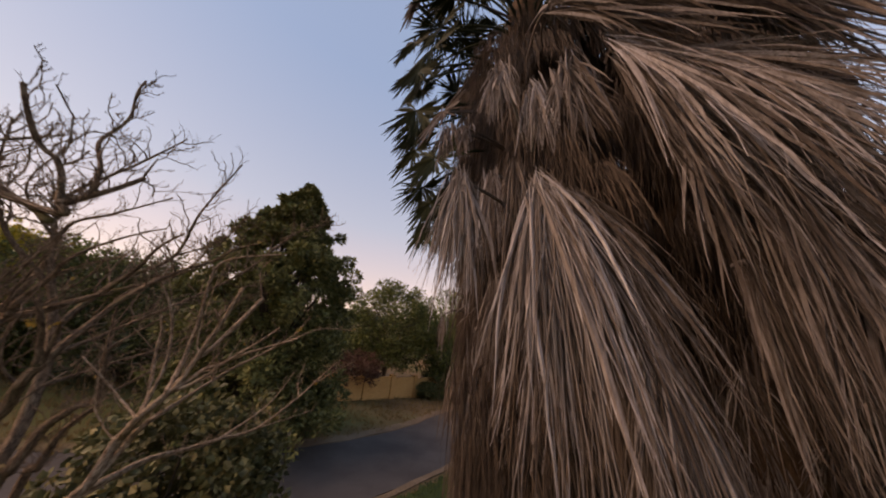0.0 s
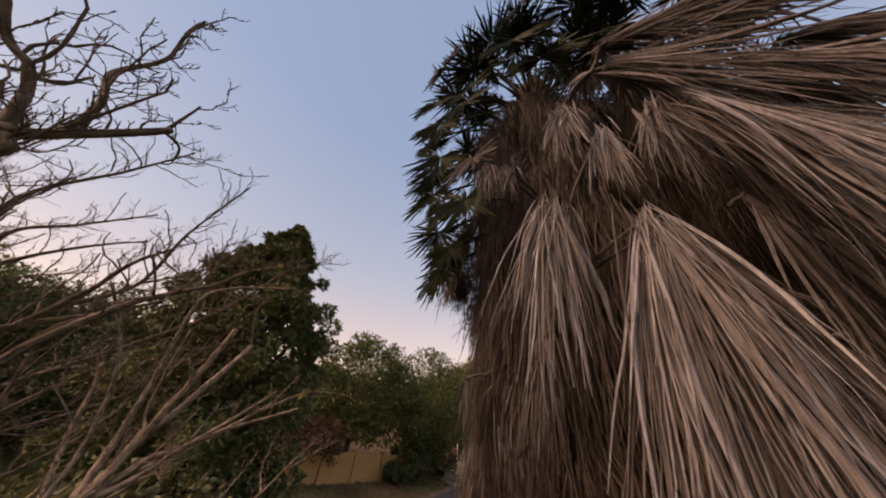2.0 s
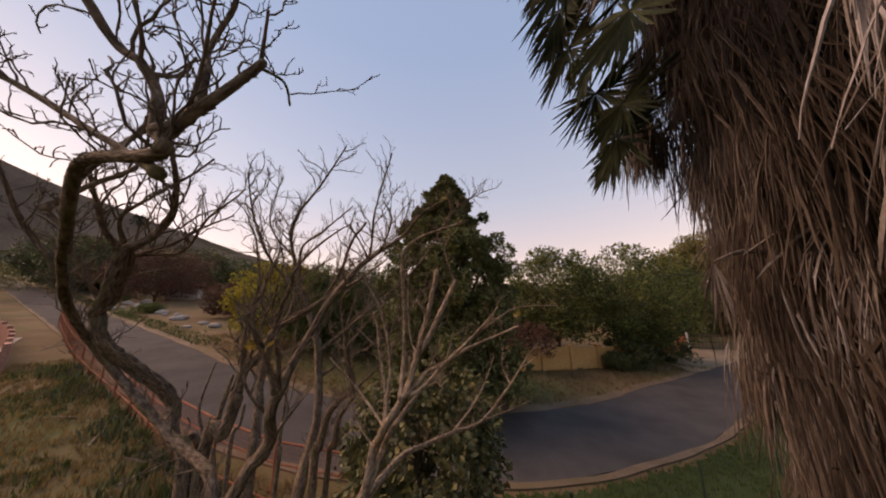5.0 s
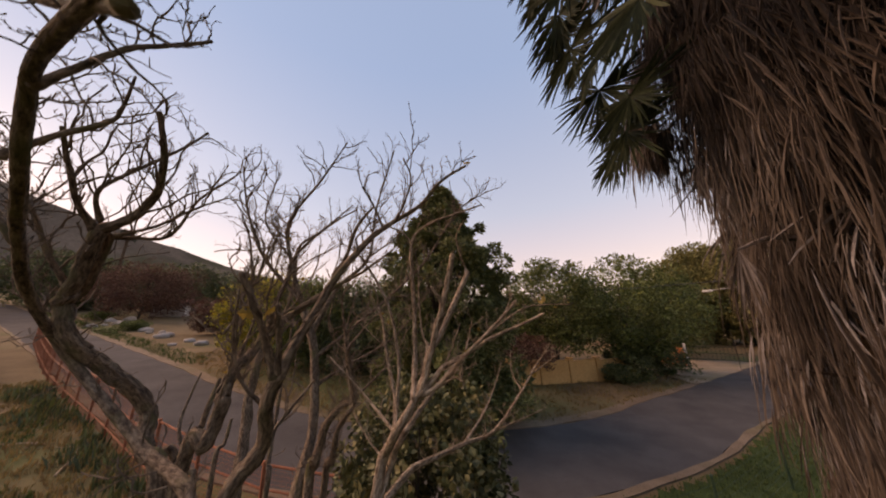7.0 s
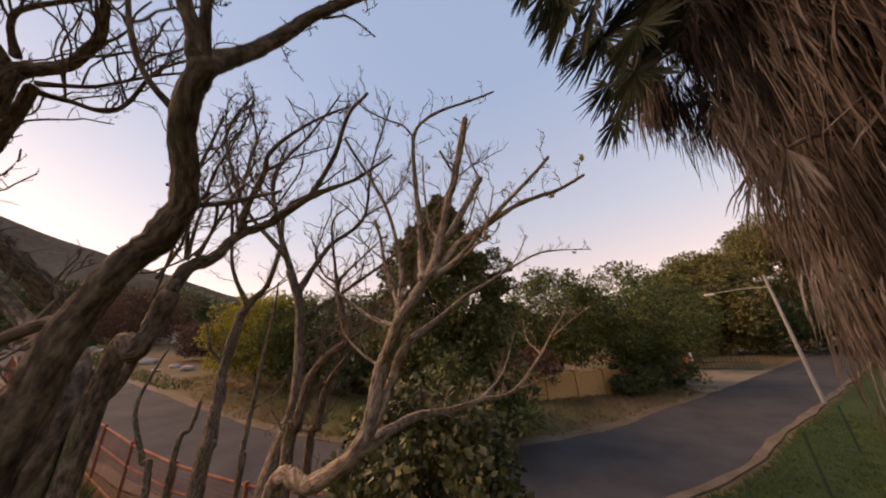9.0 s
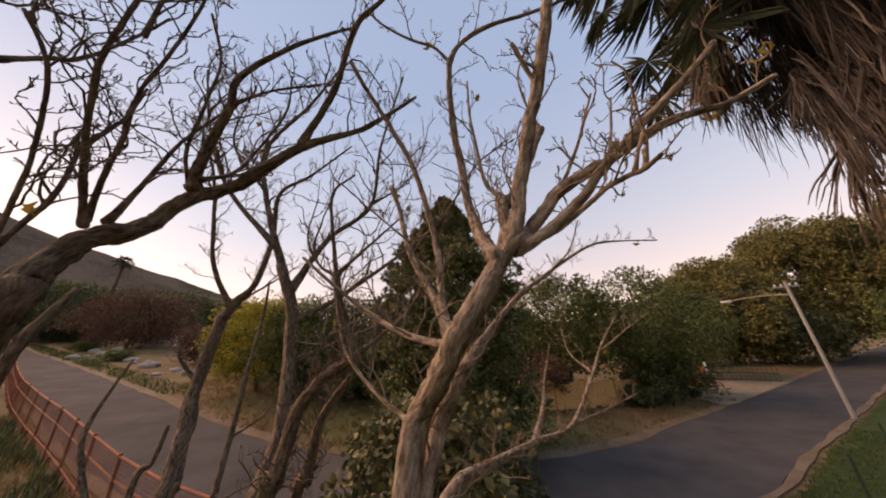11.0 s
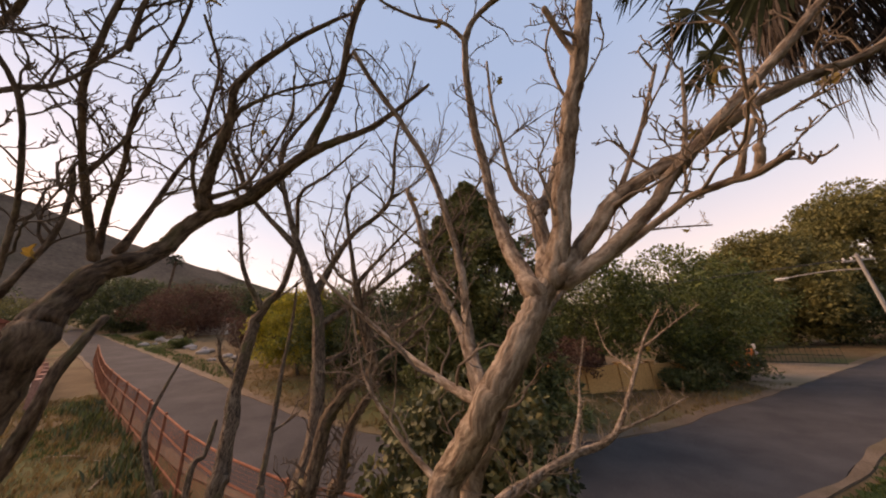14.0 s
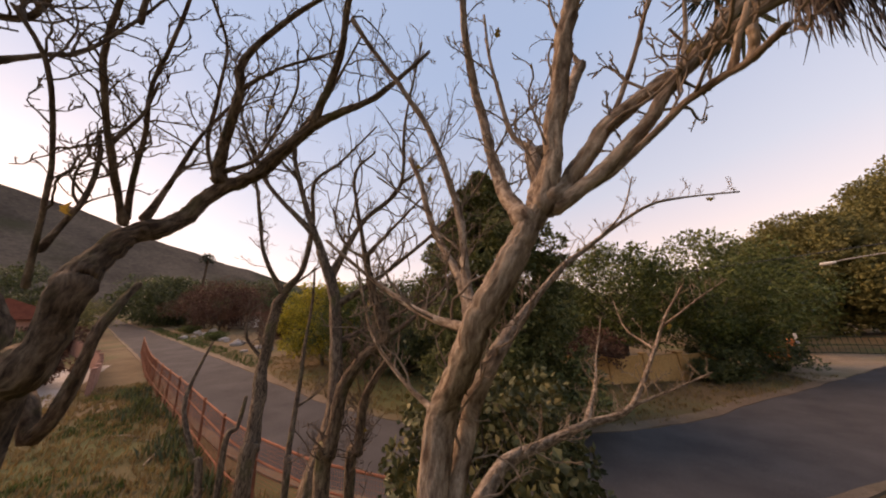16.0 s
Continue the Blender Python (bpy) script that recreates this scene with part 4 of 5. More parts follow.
        ('trunk', [(-5.225, 3.945, 3.689), (-5.292, 3.959, 3.858), (-5.384, 4.015, 4.137), (-5.476, 4.072, 4.57), (-5.5, 4.118, 4.968), (-5.479, 4.113, 5.26)], 0.024, 0.008),
        ('limb', [(-5.384, 4.015, 4.137), (-5.398, 4.15, 4.189), (-5.417, 4.269, 4.275)], 0.01, 0.004),
        ('trunk', [(-5.729, 3.522, 3.687), (-5.798, 3.472, 3.882), (-5.931, 3.379, 4.222), (-6.013, 3.437, 4.482), (-6.071, 3.495, 4.669)], 0.024, 0.007),
        ('trunk', [(-5.654, 3.63, 3.801), (-5.715, 3.702, 4.034), (-5.751, 3.741, 4.223)], 0.024, 0.012),
    ],
    'D': [
        ('trunk', [(-4.287, 3.84, 4.017), (-4.24, 3.858, 4.181), (-4.175, 3.878, 4.413), (-4.072, 3.917, 4.54), (-3.964, 3.967, 4.622), (-3.956, 3.907, 4.802), (-3.928, 3.858, 4.951)], 0.034, 0.015),
        ('limb', [(-3.929, 3.859, 4.944), (-3.944, 3.832, 5.134), (-3.932, 3.802, 5.336), (-3.87, 3.872, 5.452)], 0.01, 0.004),
        ('limb', [(-3.925, 3.859, 4.962), (-3.896, 3.955, 5.08), (-3.849, 4.045, 5.194), (-3.794, 4.124, 5.3)], 0.009, 0.004),
        ('limb', [(-3.931, 3.852, 4.951), (-3.996, 3.802, 5.017), (-4.038, 3.763, 5.147), (-4.0, 3.771, 5.326)], 0.007, 0.003),
        ('trunk', [(-4.297, 3.965, 3.954), (-4.238, 3.984, 4.142), (-4.197, 3.989, 4.354), (-4.117, 4.082, 4.534)], 0.024, 0.014),
        ('limb', [(-3.963, 3.967, 4.616), (-3.96, 4.123, 4.702), (-3.944, 4.293, 4.827), (-3.926, 4.42, 5.013)], 0.011, 0.004),
        ('limb', [(-4.175, 3.878, 4.413), (-4.155, 3.901, 4.466), (-4.133, 3.923, 4.517)], 0.014, 0.01),
    ],
    'F': [
        ('trunk', [(-4.266, 3.507, 3.552), (-4.32, 3.703, 3.748), (-4.565, 3.967, 4.229), (-4.752, 4.045, 4.829), (-4.881, 3.972, 5.246)], 0.045, 0.03),
        ('limb', [(-4.88, 3.973, 5.234), (-4.964, 3.809, 5.808), (-4.951, 3.763, 6.187), (-4.749, 3.953, 6.667), (-4.502, 4.083, 7.095)], 0.022, 0.007),
        ('limb', [(-4.839, 4.04, 5.061), (-4.789, 4.254, 5.502), (-4.634, 4.523, 5.857), (-4.486, 4.495, 6.406), (-4.212, 4.517, 7.088)], 0.024, 0.007),
        ('limb', [(-4.902, 3.924, 5.371), (-5.086, 3.616, 5.798), (-5.102, 3.438, 6.206), (-5.03, 3.317, 6.65)], 0.018, 0.006),
        ('limb', [(-4.634, 4.523, 5.857), (-4.415, 4.787, 6.161), (-4.241, 4.867, 6.564)], 0.01, 0.005),
        ('limb', [(-4.752, 4.045, 4.829), (-4.691, 4.512, 5.165), (-4.369, 5.158, 5.826), (-4.02, 5.49, 6.562), (-3.642, 5.737, 6.837)], 0.02, 0.005),
        ('limb', [(-4.696, 4.063, 4.604), (-4.71, 4.395, 4.721), (-4.586, 4.962, 5.002), (-4.407, 5.431, 5.61)], 0.016, 0.005),
        ('limb', [(-4.964, 3.809, 5.808), (-5.026, 3.566, 6.157), (-4.9, 3.591, 6.649)], 0.01, 0.005),
    ],
    'E': [
        ('trunk', [(-3.399, 2.956, 4.184), (-3.315, 2.963, 4.302), (-3.236, 2.971, 4.429), (-3.206, 2.982, 4.543), (-3.163, 2.999, 4.662), (-3.118, 3.038, 4.758), (-3.066, 3.063, 4.832), (-2.993, 3.03, 4.937), (-2.95, 3.029, 5.013)], 0.02856, 0.01496),
        ('limb', [(-2.95, 3.029, 5.013), (-2.957, 3.093, 5.135), (-2.924, 3.167, 5.296), (-2.877, 3.241, 5.419), (-2.835, 3.319, 5.5), (-2.765, 3.401, 5.58), (-2.694, 3.429, 5.658), (-2.613, 3.489, 5.722)], 0.01344, 0.0044),
        ('limb', [(-2.853, 3.287, 5.47), (-2.84, 3.24, 5.532), (-2.841, 3.186, 5.592)], 0.0042, 0.00264),
        ('limb', [(-2.827, 3.325, 5.502), (-2.772, 3.315, 5.555), (-2.715, 3.291, 5.621), (-2.704, 3.244, 5.671)], 0.0042, 0.00264),
        ('limb', [(-2.947, 3.024, 5.019), (-2.934, 2.996, 5.09), (-2.909, 2.965, 5.152), (-2.891, 2.931, 5.211), (-2.884, 2.905, 5.267)], 0.01092, 0.00792),
        ('limb', [(-2.943, 3.028, 5.024), (-2.898, 3.004, 5.117), (-2.849, 2.974, 5.195)], 0.00756, 0.00704),
        ('limb', [(-3.163, 3.0, 4.656), (-3.212, 2.958, 4.643), (-3.26, 2.916, 4.602), (-3.303, 2.886, 4.552)], 0.01008, 0.00528),
        ('limb', [(-3.066, 3.063, 4.832), (-3.099, 3.118, 4.868), (-3.129, 3.223, 4.956)], 0.00672, 0.00352),
        ('limb', [(-2.993, 3.03, 4.937), (-3.013, 2.97, 5.015), (-3.001, 2.936, 5.118), (-2.967, 2.924, 5.226)], 0.00504, 0.00264),
        ('limb', [(-3.39, 2.966, 4.26), (-3.494, 3.015, 4.578), (-3.919, 2.918, 4.68), (-4.237, 2.677, 5.02), (-4.081, 2.543, 5.259), (-3.703, 2.508, 5.432), (-3.266, 2.534, 5.53), (-2.984, 2.552, 5.627), (-2.534, 2.661, 5.527), (-2.522, 2.66, 5.56)], 0.023, 0.009),
        ('limb', [(-2.522, 2.66, 5.56), (-2.509, 2.679, 5.579), (-2.49, 2.698, 5.606), (-2.453, 2.741, 5.68), (-2.438, 2.764, 5.718)], 0.011, 0.0065),
        ('limb', [(-2.49, 2.698, 5.606), (-2.532, 2.702, 5.715), (-2.615, 2.705, 5.829), (-2.605, 2.722, 5.91), (-2.6, 2.732, 5.98), (-2.58, 2.706, 6.073), (-2.569, 2.705, 6.131)], 0.0075, 0.0035),
        ('limb', [(-2.444, 2.76, 5.712), (-2.424, 2.757, 5.757), (-2.405, 2.753, 5.796)], 0.0035, 0.0025),
        ('limb', [(-2.445, 2.762, 5.711), (-2.441, 2.8, 5.704), (-2.459, 2.819, 5.678)], 0.003, 0.002),
        ('limb', [(-2.522, 2.66, 5.56), (-2.556, 2.651, 5.642), (-2.565, 2.628, 5.692), (-2.6, 2.595, 5.731), (-2.605, 2.543, 5.815), (-2.611, 2.512, 5.884)], 0.009, 0.006),
        ('limb', [(-2.569, 2.638, 5.682), (-2.59, 2.671, 5.72), (-2.599, 2.689, 5.781)], 0.004, 0.003),
        ('limb', [(-2.544, 2.671, 5.503), (-2.635, 2.639, 5.554), (-2.81, 2.567, 5.658), (-2.971, 2.466, 5.772), (-3.047, 2.397, 5.825), (-3.123, 2.316, 5.867)], 0.008, 0.006),
        ('limb', [(-3.012, 2.554, 5.618), (-3.0, 2.593, 5.69), (-2.995, 2.638, 5.777), (-2.992, 2.7, 5.85), (-2.986, 2.771, 5.931)], 0.0075, 0.0045),
        ('limb', [(-3.495, 2.46, 5.63), (-3.471, 2.508, 5.692), (-3.445, 2.565, 5.751), (-3.419, 2.619, 5.801), (-3.387, 2.638, 5.847), (-3.314, 2.647, 5.937)], 0.011, 0.004),
        ('limb', [(-3.85, 2.488, 5.458), (-3.844, 2.382, 5.632), (-3.761, 2.308, 5.826)], 0.012, 0.006),
    ],
    'G': [
        ('trunk', [(-4.05, 3.02, 4.32), (-4.19, 2.96, 4.58), (-4.294, 2.949, 4.761), (-4.254, 2.763, 4.982), (-4.2, 2.637, 5.144), (-4.225, 2.602, 5.268), (-4.181, 2.614, 5.361), (-4.076, 2.639, 5.587)], 0.034, 0.026),
        ('limb', [(-4.24, 2.699, 5.065), (-4.22, 2.636, 5.144), (-4.289, 2.616, 5.274), (-4.236, 2.65, 5.372), (-4.136, 2.674, 5.591)], 0.022, 0.018),
        ('limb', [(-4.073, 2.638, 5.593), (-4.028, 2.736, 5.686), (-3.927, 2.78, 5.803), (-3.794, 2.765, 5.916), (-3.657, 2.719, 6.049)], 0.022, 0.009),
        ('limb', [(-4.072, 2.631, 5.593), (-4.011, 2.573, 5.677), (-3.912, 2.526, 5.805), (-3.811, 2.491, 5.918)], 0.014, 0.007),
        ('limb', [(-4.046, 2.635, 5.638), (-3.973, 2.611, 5.744), (-3.917, 2.676, 5.835), (-3.826, 2.818, 6.004), (-3.757, 2.886, 6.103)], 0.01, 0.005),
        ('limb', [(-4.139, 2.675, 5.585), (-4.141, 2.752, 5.596), (-4.126, 2.87, 5.633), (-4.0, 2.938, 5.827), (-3.924, 3.056, 5.992)], 0.012, 0.005),
        ('limb', [(-4.075, 2.691, 5.581), (-4.046, 2.804, 5.647), (-3.973, 2.925, 5.761), (-3.905, 3.04, 5.844)], 0.008, 0.004),
        ('limb', [(-4.2, 2.606, 5.338), (-4.165, 2.523, 5.486), (-4.104, 2.472, 5.625), (-4.06, 2.403, 5.745)], 0.012, 0.006),
    ],
}
LEAVES = {
    'A': [((-2.497, 4.038, 5.172), 0.05), ((-2.508, 4.04, 5.159), 0.045), ((-2.478, 4.046, 5.185), 0.04), ((-2.658, 3.995, 5.105), 0.04), ((-2.88, 3.817, 5.002), 0.035), ((-2.888, 3.82, 4.998), 0.03), ((-3.523, 3.879, 5.135), 0.045), ((-3.56, 3.863, 5.21), 0.04), ((-3.105, 3.817, 5.351), 0.035), ((-3.207, 5.71, 4.513), 0.07), ((-2.83, 3.836, 5.093), 0.045), ((-3.318, 3.762, 5.697), 0.04), ((-2.751, 5.472, 5.236), 0.05), ((-2.906, 5.385, 5.199), 0.05)],
    'B': [((-3.68, 3.329, 5.606), 0.045), ((-3.82, 3.466, 5.432), 0.045), ((-3.821, 3.171, 4.925), 0.045)],
    'D': [((-4.019, 3.83, 4.768), 0.045), ((-4.135, 3.965, 4.242), 0.045)],
    'E': [((-2.877, 2.953, 5.198), 0.06), ((-2.889, 2.953, 5.186), 0.06), ((-2.862, 2.956, 5.211), 0.06), ((-2.613, 3.49, 5.723), 0.06)],
}


bare_tree("A", "bare leafless garden tree with pale ridged bark", M_BARK_PALE, 20, 0.17, 21)
bare_tree("B", "bare tree with a heavy dark crooked limb", M_BARK, 26, 0.22, 22)
bare_tree("C", "bare multi-stemmed tree near the rust-red fence", M_BARK, 20, 0.42, 23)
bare_tree("D", "bare tree with a bent grey stem beside the pale one", M_BARK, 22, 0.22, 24)
bare_tree("E", "bare tree with dark knotted limbs beside the palm", M_BARK, 24, 0.24, 25)
bare_tree("G", "bare tree with thick dark forking limbs", M_BARK, 26, 0.42, 27)
bare_tree("F", "bare wide-crowned tree before the creeper-covered shrub", M_BARK, 20, 0.58, 26)


# ---------------------------------------------------------------- leafy trees
def leaf_cloud(rng, clumps, per, size, flat=0.5):
    """Many small bent leaves about clump centres: rows of centre and radius."""
    c = np.repeat(clumps[:, :3], per, 0)
    r = np.repeat(clumps[:, 3], per)
    d = rng.normal(0, 1, c.shape)
    d /= np.linalg.norm(d, axis=1)[:, None]
    p = c + d * (r * rng.uniform(0.35, 1.0, len(r)) ** 0.6)[:, None] * np.array((1, 1, 0.8))
    u = d * 0.6 + rng.normal(0, 0.6, c.shape)
    u /= np.linalg.norm(u, axis=1)[:, None]
    w = np.cross(u, rng.normal(0, 1, c.shape))
    w /= np.linalg.norm(w, axis=1)[:, None]
    n = np.cross(u, w)
    s = size * rng.uniform(0.6, 1.3, len(r))[:, None]
    v = np.stack([p, p + u * s * 0.5 + w * s * flat * 0.5 + n * s * 0.1, p + u * s, p + u * s * 0.5 - w * s * flat * 0.5 + n * s * 0.1], 1).reshape(-1, 3)
    f = np.arange(len(v)).reshape(-1, 4)
    return v, f


def leafy_tree(name, at, height, width, label, mat, seed, clump_n=70, per=90, leaf=0.18, base=0.25, shape="round", bark=None, category="tree", group="", flat=0.55):
    rng = np.random.default_rng(seed)
    bark = bark or M_BARK_DARK
    z0 = float(ground(at[0], at[1]))
    tree = thing(name, (at[0], at[1], z0 - 0.03), label, category, group)
    trunk_h = height * (base + 0.25)
    line = spline([(0, 0, 0), (rng.normal(0, 0.1), rng.normal(0, 0.1), trunk_h * 0.4), (rng.normal(0, 0.2), rng.normal(0, 0.2), trunk_h), (rng.normal(0, .2), rng.normal(0, .2), height * (0.95 if shape == "cone" else 0.75))], 6)
    rad = np.linspace(height * 0.022, height * 0.004, len(line))
    v, f = tube(line, rad, 10)
    part("trunk", mesh_of("trunk", v, f, bark, True), tree)
    cl = []
    limbs = []
    for k in range(clump_n):
        if shape == "cone":
            t = rng.uniform(0, 1) ** 1.15
            z = height * (base + (1 - base) * t)
            tier = 1 + 0.13 * math.sin(t * 30 + 2 * math.sin(k))
            rr = width / 2 * min(1.0, (1 - t) * 2.3) * tier * rng.uniform(0.78, 1.02) + 0.05
            a = rng.uniform(0, 2 * math.pi)
            q = rng.uniform(0.30, 1.0) ** 0.6
            c = np.array((math.sin(a) * rr * q, math.cos(a) * rr * q, z - 0.12))
            size = width * 0.075 * (1.10 - 0.85 * t) * rng.uniform(0.6, 1.3)
        else:
            d = rng.normal(0, 1, 3)
            d /= np.linalg.norm(d)
            q = rng.uniform(0.35, 1.0) ** 0.5
            hh = height * (1 - base) / 2
            bumpy = 1 + 0.18 * math.sin(3 * math.atan2(d[0], d[1]) + seed) + rng.normal(0, 0.08)
            c = np.array((d[0] * width / 2 * q * bumpy, d[1] * width / 2 * q * bumpy, height * base + hh + d[2] * hh * q * 0.95))
            size = width * 0.12 * rng.uniform(0.6, 1.3)
        cl.append((*c, size))
        if k % 8 == 0:
            s = line[min(int(len(line) * min(max(c[2] / height - 0.15, 0.15), 0.9)), len(line) - 1)]
            mid = (s + c) / 2 + np.array((0, 0, 0.03 * height))
            ln = spline([s, mid, c], 4)
            limbs.append(tube(ln, np.linspace(height * 0.006, height * 0.0015, len(ln)), 5))
    for v, f in limbs:
        part("limb", mesh_of("limb", v, f, bark, True), tree)
    v, f = leaf_cloud(rng, np.array(cl), per, leaf, flat)
    tagged(part("crown", mesh_of("crown", v, f, mat), tree, "uneven crown of small leaves"), kind="stuff")
    return tree


leafy_tree("conifer", (-10.8, 14.0), 12.2, 7.4, "tall dark green conifer with a ragged pointed outline", M_CONIFER, 31, 620, 150, 0.24, 0.05, "cone", flat=0.4)
leafy_tree("shrub", (-6.05, 6.95), 4.0, 2.9, "dense shrub hung with broad dark creeper leaves", M_CREEPER, 32, 150, 80, 0.13, 0.03, category="shrub", flat=0.8)
leafy_tree("tree", (-18.5, 20.5), 7.0, 8.5, "dark green rounded tree beyond the street", M_DARKLEAF, 33, 120, 120, 0.25, 0.04)
leafy_tree("tree", (-27.2, 11.6), 7.2, 6.6, "yellow-green leafy tree above the street bank", M_YELLOW, 34, 120, 160, 0.20, 0.10)
leafy_tree("tree", (-23.4, 13.4), 7.0, 6.4, "olive-green tree beside the yellow one", M_LEAF, 54, 110, 150, 0.20, 0.05)
leafy_tree("tree", (-20.2, 15.4), 6.9, 7.0, "dark green rounded tree beyond the street", M_DARKLEAF, 67, 120, 130, 0.22, 0.03)
leafy_tree("tree", (-32.0, 19.0), 5.5, 9.0, "dark green rounded tree beyond the street", M_DARKLEAF, 47, 100, 110, 0.28, 0.04)
leafy_tree("tree", (-9.0, 26.6), 9.8, 8.0, "green leafy tree over the tan garden wall", M_LEAF, 35, 130, 130, 0.24, 0.16, group="street trees")
leafy_tree("tree", (-4.4, 30.6), 10.2, 8.6, "green leafy tree over the tan garden wall", M_LEAF, 36, 130, 130, 0.24, 0.12, group="street trees")
leafy_tree("tree", (-1.6, 42.5), 9.5, 9.5, "low green tree behind the driveway", M_LEAF, 37, 110, 120, 0.26, 0.05, group="street trees")
leafy_tree("tree", (-13.5, 30.0), 6.5, 9.0, "dark green tree behind the garden wall", M_DARKLEAF, 48, 110, 110, 0.26, 0.05, group="street trees")
leafy_tree("tree", (4.5, 60.0), 15.0, 13.0, "large olive-green tree with drooping foliage", M_OLIVE, 38, 240, 230, 0.42, 0.04, group="large trees")
leafy_tree("tree", (17.0, 70.0), 21.0, 18.0, "large olive-green tree with drooping foliage", M_OLIVE, 39, 280, 230, 0.46, 0.04, group="large trees")
leafy_tree("tree", (33.0, 76.0), 23.5, 20.0, "large olive-green tree with drooping foliage", M_OLIVE, 40, 280, 230, 0.46, 0.04, group="large trees")
leafy_tree("tree", (19.0, 50.0), 9.0, 10.0, "green tree at the street's far edge", M_LEAF, 41, 120, 120, 0.30, 0.03, group="street trees")
leafy_tree("tree", (10.0, 62.0), 7.0, 12.0, "dark hedge-like tree at the street's far end", M_DARKLEAF, 49, 120, 110, 0.34, 0.02, group="street trees")
leafy_tree("tree", (-7.0, 55.0), 10.0, 14.0, "green tree far behind the driveway", M_LEAF, 50, 120, 120, 0.36, 0.03, group="street trees")
leafy_tree("shrub", (-10.0, 22.6), 3.2, 3.6, "dark red-brown bougainvillea over the wall", M_REDLEAF, 42, 60, 90, 0.16, 0.25, category="shrub")
leafy_tree("shrub", (-4.2, 29.3), 2.4, 3.6, "low green shrub at the foot of the wall", M_DARKLEAF, 43, 60, 130, 0.16, 0.02, category="shrub")
leafy_tree("shrub", (-5.2, 27.4), 1.3, 2.2, "low dark shrub against the tan wall", M_DARKLEAF, 66, 36, 110, 0.13, 0.02, category="shrub")
leafy_tree("shrub", (-2.2, 33.0), 2.2, 3.6, "low green shrub beside the driveway", M_DARKLEAF, 51, 60, 100, 0.16, 0.02, category="shrub")
leafy_tree("shrub", (-74.0, 7.0), 10.0, 15.0, "reddish-brown winter thicket beside the street", M_REDLEAF, 44, 130, 160, 0.30, 0.02, category="shrub")
leafy_tree("shrub", (-46.0, 14.0), 4.6, 8.0, "reddish-brown winter thicket beside the street", M_REDLEAF, 55, 110, 140, 0.26, 0.02, category="shrub")
leafy_tree("shrub", (-55.0, 5.6), 1.2, 3.0, "low green bush on the grassy bank", M_LEAF, 56, 40, 90, 0.16, 0.02, category="shrub")
leafy_tree("shrub", (-72.0, 2.6), 1.3, 3.4, "low green bush on the grassy bank", M_LEAF, 57, 40, 90, 0.18, 0.02, category="shrub")
leafy_tree("shrub", (-33.0, 13.5), 2.6, 6.0, "scrubby dark bushes on the street bank", M_DARKLEAF, 52, 60, 120, 0.20, 0.02, category="shrub")
leafy_tree("tree", (-100.0, -2.0), 12.0, 16.0, "dark trees at the foot of the hill", M_DARKLEAF, 58, 110, 130, 0.5, 0.03)
leafy_tree("tree", (-96.0, -26.0), 13.0, 18.0, "dark trees at the foot of the hill", M_DARKLEAF, 59, 110, 130, 0.5, 0.03)
leafy_tree("tree", (-70.0, -22.0), 9.0, 12.0, "dark trees at the foot of the hill", M_DARKLEAF, 60, 110, 130, 0.4, 0.03)
leafy_tree("tree", (-92.0, 14.0), 11.0, 18.0, "dark trees at the foot of the hill", M_DARKLEAF, 45, 110, 110, 0.6, 0.03)
leafy_tree("tree", (-120.0, -5.0), 13.0, 22.0, "dark trees at the foot of the hill", M_DARKLEAF, 46, 110, 110, 0.7, 0.03)
leafy_tree("tree", (-105.0, 34.0), 10.0, 24.0, "dark trees at the foot of the hill", M_DARKLEAF, 53, 110, 110, 0.7, 0.03)


def off_road(x, y):
    """Distance from the street's middle line and the side on which a place lies (+: south and east)."""
    p = np.stack([np.asarray(x, float).ravel(), np.asarray(y, float).ravel()], -1)
    d = ((p[:, None, :] - dense[None, ::4, :]) ** 2).sum(-1)
    k = d.argmin(1)
    line = dense[::4]
    t = np.gradient(line, axis=0)[k]
    r = p - line[k]
    side = t[:, 1] * r[:, 0] - t[:, 0] * r[:, 1]
    return np.sqrt(d.min(1)), np.sign(side)


def apron():
    """Trodden sand where the driveway meets the street."""
    xs, ys = np.arange(-2.4, 6.0, 0.2), np.arange(29.0, 42.2, 0.2)
    gx_, gy_ = np.meshgrid(xs, ys, indexing="ij")
    d, side = off_road(gx_, gy_)
    keep = ((side < 0) & (d > ROAD_W / 2 - 0.15)).reshape(gx_.shape)
    keep &= gy_ > 30.6 + 0.9 * np.sin(gx_ * 1.7) - 0.35 * (gx_ + 1.0)
    v = np.stack([gx_, gy_, ground(gx_, gy_) + 0.062], -1).reshape(-1, 3)
    m = len(ys)
    i, j = np.nonzero(keep[:-1, :-1] & keep[1:, :-1] & keep[:-1, 1:] & keep[1:, 1:])
    f = np.stack([i * m + j, (i + 1) * m + j, (i + 1) * m + j + 1, i * m + j + 1], -1)
    tagged(new("driveway", mesh_of("driveway", v, f, M_APRON, True)), "pale sandy driveway opening onto the street", "driveway", kind="structure")


apron()

for at, h, w, mat, seed, label in (((-33.0, -4.5), 2.6, 4.2, M_REDLEAF, 81, "brown winter shrub in the dry garden"), ((-43.0, -9.0), 3.6, 6.0, M_DARKLEAF, 82, "dark garden shrub by the driveway"),
                                   ((-52.0, -8.0), 3.0, 5.0, M_REDLEAF, 83, "brown winter shrub in the dry garden"), ((-62.0, -12.0), 4.2, 7.0, M_DARKLEAF, 84, "dark garden shrub by the driveway"),
